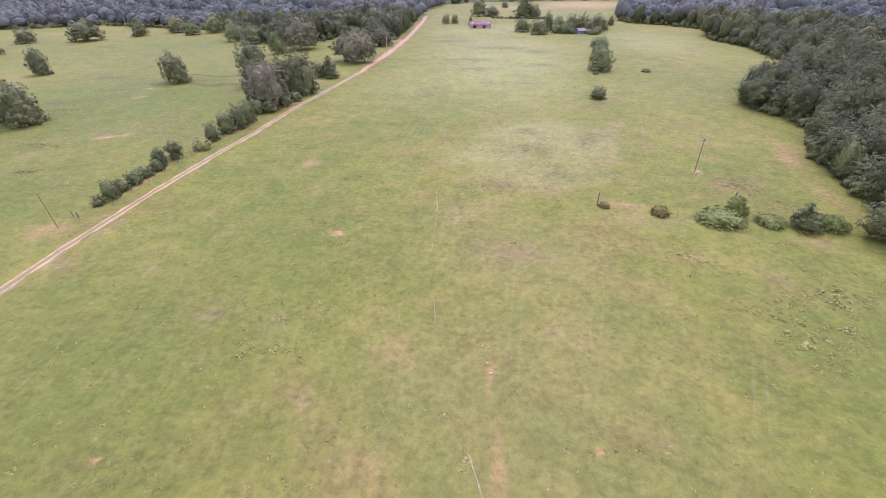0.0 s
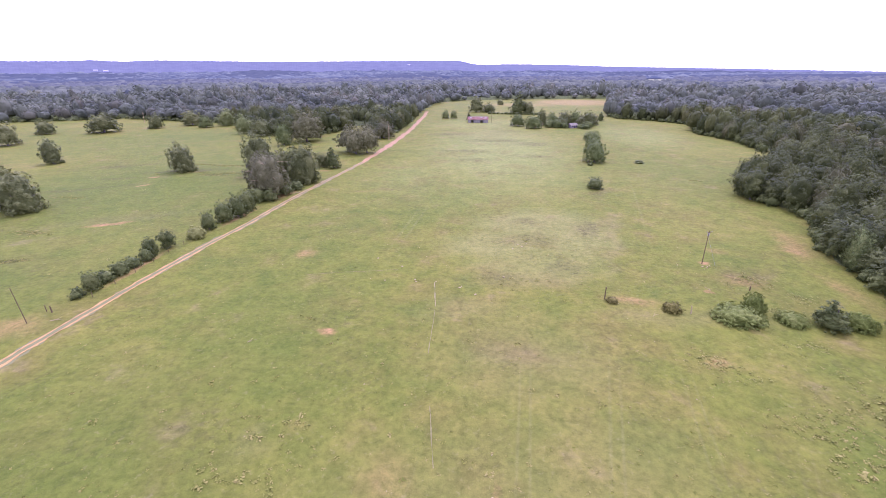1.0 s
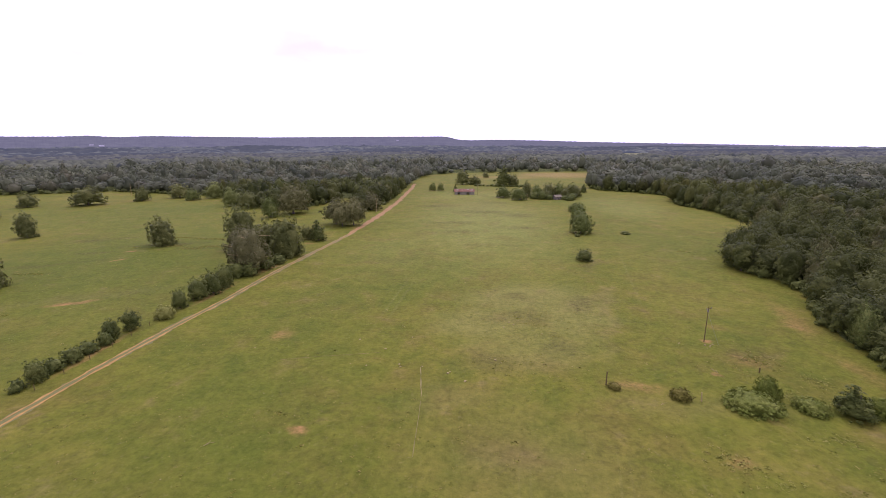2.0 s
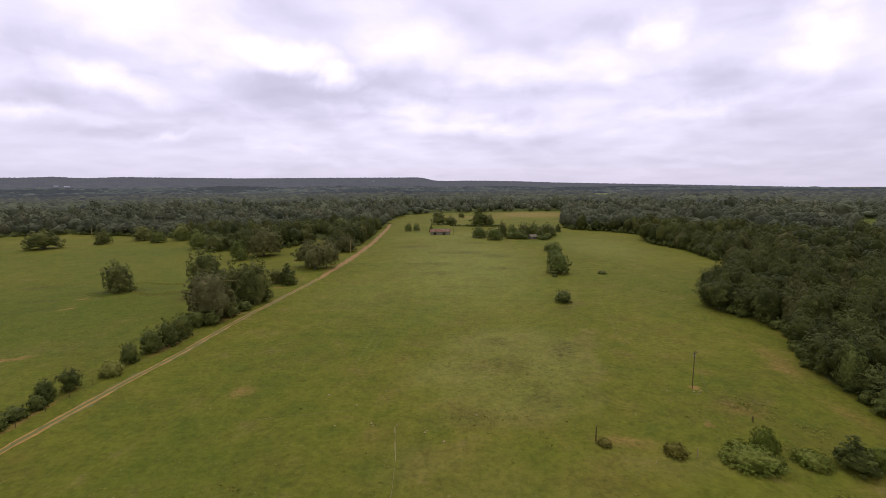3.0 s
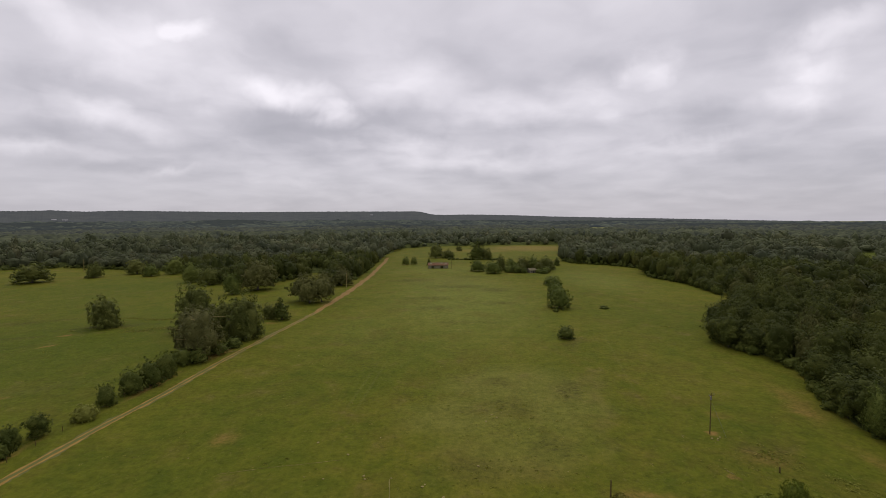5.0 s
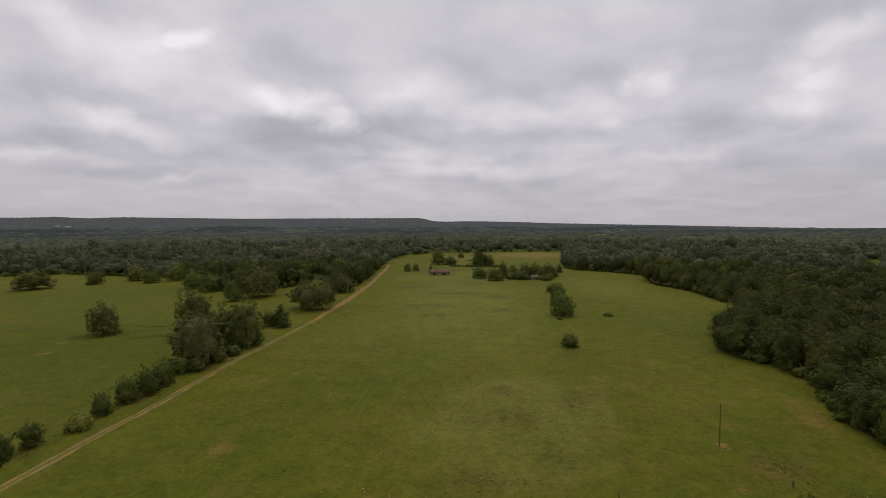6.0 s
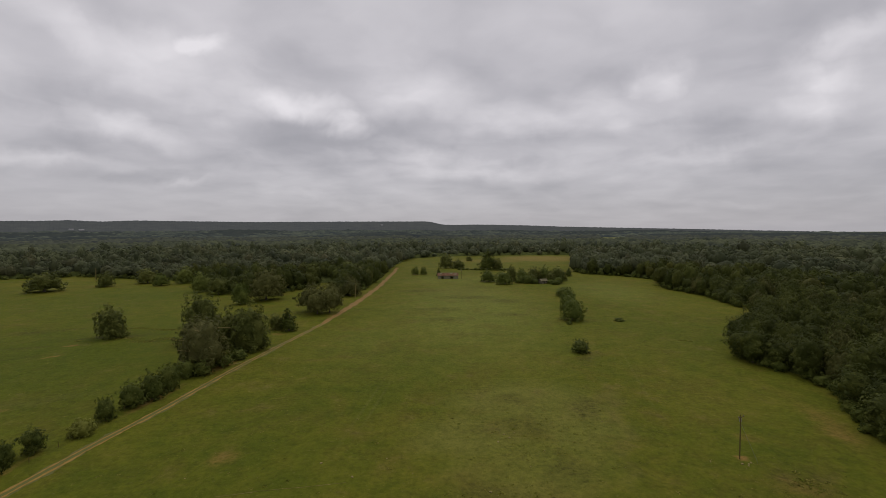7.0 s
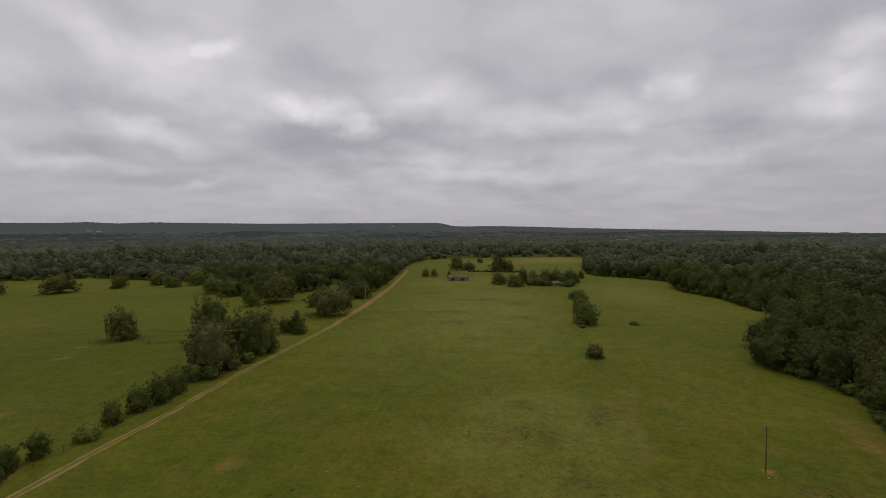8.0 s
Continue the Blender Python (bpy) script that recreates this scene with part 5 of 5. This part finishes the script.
def farmhouse(x, y, turn):
    ob = thing("farmhouse", pose(x, y, ground_z(x, y), 0, 0, turn), "small farmhouse with grey-blue roof among trees", "house")
    hx, hy, eave, ridge = 3.2, 2.7, 2.3, 3.7
    for side in (-1, 1):
        beam_box("long_wall", -hx, hx, side * hy - 0.08, side * hy + 0.08, 0, eave, WHITEWALL, ob)
        bm = bmesh.new()
        pts = [(-hy + 0.08, 0), (hy - 0.08, 0), (hy - 0.08, eave), (0, ridge - 0.05), (-hy + 0.08, eave)]
        a = [bm.verts.new((side * hx, p, q)) for p, q in pts]
        b = [bm.verts.new((side * (hx - 0.15), p, q)) for p, q in pts]
        bm.faces.new(a), bm.faces.new(b)
        for k in range(5):
            bm.faces.new([a[k], a[(k + 1) % 5], b[(k + 1) % 5], b[k]])
        bmesh.ops.recalc_face_normals(bm, faces=bm.faces)
        part("gable_wall", bm, WHITEWALL, ob)
    gable_roof("roof", hx, hy, eave, ridge, GREYROOF, ob, 0.6)
    for wx in (-1.9, 1.9):
        w = beam_box("window", wx - 0.45, wx + 0.45, -hy - 0.11, -hy - 0.085, 0.95, 2.0, DARKGAP, ob)
        beam_box("sill", wx - 0.55, wx + 0.55, -hy - 0.2, -hy - 0.085, 0.85, 0.945, WHITEWALL, w)
    beam_box("door", -0.45, 0.45, -hy - 0.13, -hy - 0.085, 0.0, 2.02, DARKGAP, ob)
    return ob


farmhouse(71.0, 376.0, 28)


def far_shed(bearing, away, base, half):
    """A pale shed on the wooded hillside, its long side to the pasture."""
    a = radians(bearing)
    ob = thing("farm_shed", pose(math.sin(a) * away, math.cos(a) * away, base, 0, 0, -bearing), "pale distant farm shed on wooded hillside", "shed", "sheds on the hills")
    beam_box("wall", -half, half, -6, 6, -14, 9, PALESHED, ob, 0.05)
    gable_roof("roof", half, 6, 9.05, 13, PALESHED, ob, 0.5)


PALESHED = bark_material("weathered_white_sheet_metal", (0.26, 0.26, 0.26), (0.38, 0.38, 0.38), 0.2)
far_shed(-41.9, 3760, 49, 12)
far_shed(-41.1, 3740, 46, 14)
far_shed(-9.7, 3960, 79, 10)


def utility_pole(x, y, high, lean, toward, label, arm=True, thick=0.12):
    ob = thing("utility_pole", pose(x, y, ground_z(x, y), 0, 0, toward) @ pose(0, 0, 0, 0, lean, 0), label, "utility pole", "utility poles")
    v, f = tube([(0, 0, -0.4), (0, 0, high * 0.5), (0, 0, high)], [thick, thick * 0.86, thick * 0.65], 10)
    solid("pole", v, f, POLEWOOD, ob)
    if arm:
        beam_box("crossarm", -0.9, 0.9, -0.16, -0.05, high - 0.55, high - 0.42, POLEWOOD, ob)
        for dx in (-0.75, 0.75):
            v, f = tube([(dx, -0.1, high - 0.42), (dx, -0.1, high - 0.32), (dx, -0.1, high - 0.2)], [0.03, 0.06, 0.045], 8)
            solid("insulator", v, f, CERAMIC, ob)
        v, f = tube([(0.18, 0.14, high - 1.5), (0.18, 0.14, high - 0.8)], [0.17, 0.17], 10)
        solid("transformer_can", v, f, CERAMIC, ob)
    return ob


utility_pole(54.9, 93.6, 8.9, 0.0, 25, "dark wooden utility pole standing on a bare patch")
utility_pole(-88.2, 52.8, 7.8, -3.0, 15, "thin leaning wooden utility pole by the road", arm=False, thick=0.08)
utility_pole(3.6, 411.0, 9.0, 0.0, 0, "wooden utility pole beside the barn")
v, f = tube([(55.0, 93.6, 7.0), (56.3, 92.9, 3.4), (57.5, 92.2, -0.1)], [0.012, 0.012, 0.012], 5)
tagged(solid("guy_wire", v, f, CERAMIC), "thin steel guy wire anchored beside utility pole", "wire")


def fence_post(x, y, high, r, lean, mat, label):
    v, f = tube([(0, 0, -0.2), (lean * 0.5, 0, high * 0.5), (lean, 0.02, high * 0.97), (lean, 0.02, high)], [r * 1.1, r, r * 0.9, r * 0.55], 8)
    ob = solid("fence_post", v, f, mat)
    ob.matrix_basis = pose(x, y, ground_z(x, y), 0, 0, x * 37 % 360)
    return tagged(ob, label, "post", "fence posts")


fence_post(26.2, 72.4, 2.9, 0.12, 0.05, POLEWOOD, "tall dark wooden post beside a low bush")
fence_post(-88.6, 57.4, 1.5, 0.08, 0.1, POLEWOOD, "short dark wooden post near the farm road")
fence_post(-87.2, 57.2, 1.5, 0.13, -0.05, POLEWOOD, "short thick wooden post near the farm road")
fence_post(41.9, 67.8, 1.8, 0.10, 0.15, DEADWOOD, "pale leaning wooden post beside vine bush")
fence_post(59.0, 79.5, 1.1, 0.14, 0.0, POLEWOOD, "short dark stump of a post")
for k in range(11):
    px = -84.3 + (k * 0.13) % 0.5
    fence_post(px, 64 + k * 6.2, 1.25, 0.06, 0.05, POLEWOOD, "thin weathered fence post along the farm road")


def fallen_branch(x, y, length, turn, label):
    r = length * 0.025
    a = [(0, 0, r), (length * 0.4, 0.1 * length, r * 2.5), (length, -0.05 * length, r * 1.5)]
    v, f = joined([tube(a, [r, r * 0.8, r * 0.3], 6), tube([a[1], (length * 0.7, length * 0.32, r * 6)], [r * 0.6, r * 0.2], 5), tube([(length * 0.2, 0.05 * length, r * 2), (length * 0.35, -0.2 * length, r * 4)], [r * 0.5, r * 0.2], 5)])
    ob = solid("fallen_branch", v, f, DEADWOOD)
    ob.matrix_basis = pose(x, y, ground_z(x, y) - 0.03, 0, 0, turn)
    return tagged(ob, label, "branch", "fallen branches")


fallen_branch(-75.9, 151.5, 3.5, 20, "pale fallen branch at the foot of trees")
fallen_branch(-78.0, 154.0, 2.6, 80, "pale fallen branch at the foot of trees")
fallen_branch(-66.0, 246.0, 3.0, 140, "pale fallen branch beside the farm road")
fallen_branch(-41.8, 50.4, 1.7, 40, "small pale branch lying in the pasture")
fallen_branch(48.5, 92.0, 1.6, 60, "small pale branch lying in the pasture")
fallen_branch(50.6, 79.0, 2.0, 110, "small pale branch lying in the pasture")
fallen_branch(34.0, 66.0, 1.6, 35, "small pale branch lying in the pasture")
fallen_branch(-84.5, 54.0, 2.6, 15, "pale branch lying beside the farm road")
v, f = joined([tube([(0, 0, -0.1), (0.2, 0, 2.4), (-0.2, 0.1, 5.2)], [0.28, 0.2, 0.08], 7), tube([(0.15, 0, 2.0), (1.1, 0.2, 4.0)], [0.13, 0.04], 5), tube([(0.1, 0, 2.6), (-1.0, 0.2, 4.4)], [0.12, 0.04], 5)])
snag = solid("dead_snag", v, f, DEADWOOD)
snag.matrix_basis = pose(45.6, 372.0, 0)
tagged(snag, "pale bare dead tree trunk at the farmhouse", "dead tree")
v, f = joined([tube([(0, 0, -0.1), (0.3, 0, 5), (0.1, 0.1, 11.5)], [0.3, 0.22, 0.08], 7), tube([(0.2, 0, 7.0), (1.6, 0.2, 9.4)], [0.13, 0.04], 5)])
snag = solid("dead_snag", v, f, DEADWOOD)
snag.matrix_basis = pose(-68.5, 297.0, 0)
tagged(snag, "pale bare dead tree trunk in the road woods", "dead tree")
snag2 = solid("dead_snag", v, f, DEADWOOD)
snag2.matrix_basis = pose(-330.0, 397.0, 0)
tagged(snag2, "pale bare dead tree trunk by the far woods", "dead tree")

# ================= stones, pale trail, weeds, tufts =================
def stone(x, y, size, turn, label, rng):
    v, f = BALL2
    p = v * (1 + rng.normal(size=(len(v), 1)) * 0.12) * (size, size * 0.7, size * 0.45)
    ob = solid("stone", p, f, STONE)
    ob.matrix_basis = pose(x, y, ground_z(x, y) + size * 0.2, 0, 0, turn)
    return tagged(ob, label, "stone", "stones of the pasture")


stone_rng = np.random.default_rng(12)
STONES = [(-10.4, 77.5), (-15.4, 78.1), (-15.0, 77.2), (-4.8, 75.0), (-4.4, 75.6), (-1.2, 72.0), (9.8, 103), (10.8, 101.5), (8.2, 99.5), (12.2, 104), (5.2, 81.2), (-19.8, 85.3), (-22.4, 77.4), (33.5, 110), (34.5, 107), (55.4, 91.6), (54.2, 91.7), (56.2, 92.2), (55.0, 91.0), (-27, 90), (-14.5, 92), (2.2, 23.0), (2.7, 21.2), (-26, 78)]
for x, y in STONES:
    stone(x, y, stone_rng.uniform(0.16, 0.32), stone_rng.uniform(0, 360), "pale limestone lying in the grass", stone_rng)
for _ in range(60):
    x, y = stone_rng.uniform(-55, 60), stone_rng.uniform(0, 110)
    stone(x, y, stone_rng.uniform(0.07, 0.15), stone_rng.uniform(0, 360), "small pale limestone lying in the grass", stone_rng)

TRAIL = dirt_material("chalky_trail", [(0.3, (0.20, 0.16, 0.035)), (0.65, (0.29, 0.235, 0.065))], 0.7)
TRAILS = [([(2.2, 4.0), (0.7, 8.5), (0.2, 9.6)], 0.09), ([(-0.4, 10.8), (-1.2, 12.4), (-3.0, 16.7)], 0.035), ([(-5.0, 26.5), (-5.7, 30.5), (-6.2, 33.8), (-6.8, 37.3)], 0.05),
          ([(-8.7, 50.0), (-8.8, 53.1), (-9.0, 60), (-9.2, 64.8)], 0.04), ([(-9.3, 66), (-9.9, 71), (-10.7, 77.4)], 0.09)]
for pts, half in TRAILS:
    ob = ribbon("trail", pts, 0.0, half, 0.07, TRAIL, 0.35, 0.55)
    tagged(ob, "narrow broken chalky trail worn through grass", "trail", kind="structure")
tagged(ribbon("trail", [(-42, 79), (-35, 80.8), (-28, 82), (-20, 83.6)], 0.0, 0.05, 0.06, TRAIL, 0.5, 0.5), "faint pale straight trail across the pasture", "trail", kind="structure")


def leafy_stuff(name, xy, size, blades, blade, flat, mat, label, category, rng):
    """Many small plants in one mesh: folded leaves round each place."""
    n = len(xy)
    pick = np.repeat(np.arange(n), blades)
    d = unit(rng.normal(size=(n * blades, 3)) * (1, 1, 0.5) + (0, 0, 0.35))
    d[:, 2] = np.abs(d[:, 2])
    z = np.array([ground_z(x, y) for x, y in xy])
    p = np.c_[xy, z][pick] + d * size[pick][:, None] * rng.uniform(0.3, 1.0, (n * blades, 1)) * (1, 1, flat)
    nrm = d * 0.5 + rng.normal(size=d.shape) * 0.25 + (0, 0, 1.0)
    v, f = leaf_cards(rng, p, nrm, 1.0)
    c = np.repeat(p, 4, 0)
    s = (blade * size[pick] / size.mean())
    v = c + (v - c) * np.repeat(s, 4)[:, None]
    tone = np.repeat(np.clip(0.5 + rng.normal(size=n)[pick] * 0.22, 0, 1), 4)
    return tagged(solid(name, v, f, mat, tone=tone), label, category, kind="stuff")


tuft_rng = np.random.default_rng(44)


def spread(count, x0, x1, y0, y1):
    return np.c_[tuft_rng.uniform(x0, x1, count), tuft_rng.uniform(y0, y1, count)]


def clumped(count, spots):
    w = np.array([s[2] * s[3] for s in spots])
    k = tuft_rng.choice(len(spots), count, p=w / w.sum())
    c = np.array(spots)[k]
    return c[:, :2] + tuft_rng.normal(size=(count, 2)) * c[:, 2:4] * 0.5


near_tufts = np.concatenate([spread(1900, -72, 75, -8, 60), spread(1400, -72, 85, 60, 170), spread(800, -190, -92, 70, 240), spread(700, -60, 150, 170, 330),
                             clumped(1500, [(18, 104, 22, 16), (8, 78, 16, 8), (45, 190, 6, 22), (44, 150, 6, 20), (6, 300, 20, 10), (-10, 250, 20, 10), (55, 80, 12, 8)])])
near_tufts = near_tufts[~within([(-83, -20), (-83, 150), (-66, 330), (-52, 330), (-70, 150), (-74, -20)], near_tufts[:, 0], near_tufts[:, 1])]
leafy_stuff("grass_tufts", near_tufts, tuft_rng.gamma(6.0, 0.05, len(near_tufts)), 8, 0.10, 0.16, TUFT, "uneven tufts of green and dry pasture grass", "grass", tuft_rng)
NEAR_WEEDS = [
    (-34.6, 23.8, 1.6, 1.0), (-31.5, 21.9, 1.5, 0.9), (-27.8, 21.9, 1.4, 0.8), (-25.5, 24.4, 1.6, 1.4), (-30.9, 33.1, 1.2, 0.8), (-25.6, 31.5, 1.6, 1.4),
    (-29, 29.5, 1.2, 0.8), (37.3, 53.5, 2.0, 1.2), (39.0, 51.2, 2.6, 1.4), (41.5, 49.0, 2.6, 1.2), (45.1, 36.9, 2.6, 1.4), (47.3, 36.4, 2.6, 1.6),
    (48.6, 31.7, 3.0, 2.2), (49.0, 27.4, 2.6, 2.0), (60, 44, 5, 2.5), (54, 40, 5, 2), (53, 33, 3, 2), (-50, 16, 1.2, 1.0),
]
FAR_WEEDS = [
    (62, 85, 4, 4), (-137, 100, 6, 2.2), (-138, 101, 5, 1.6), (-122, 80, 3.5, 1.2), (-128, 182, 9, 2.2), (-139, 187, 8, 2.0),
    (-135, 203, 9, 2.0), (-150, 206, 7, 1.5), (-156, 182, 2, 1), (-141, 153, 1.8, 1), (-121, 81, 4, 1.2), (-162, 139, 6, 2),
    (-131, 204, 8, 2), (-118, 186, 12, 2.5), (79, 225, 3, 1), (92, 186, 3, 1.5), (100, 240, 3, 1), (120, 300, 4, 1.5),
    (-50, 395, 4, 1.5),
]
weeds = np.concatenate([clumped(330, [(x, y, w * 1.7, d * 1.8) for x, y, w, d in NEAR_WEEDS]), clumped(900, FAR_WEEDS)])
leafy_stuff("weeds", weeds, tuft_rng.gamma(6.0, 0.072, len(weeds)), 14, 0.12, 0.55, WEED, "dark coarse weeds in patches", "weeds", tuft_rng)
yellow = clumped(260, [(66, 68, 4, 2.5), (60, 71, 4, 3), (58, 58, 5, 2), (68, 76, 3, 4), (42, 47, 3, 1.5)])
leafy_stuff("yellow_weeds", yellow, tuft_rng.gamma(6.0, 0.07, len(yellow)), 12, 0.085, 0.5, YELLOWWEED, "yellow-green weeds near the fence row", "weeds", tuft_rng)
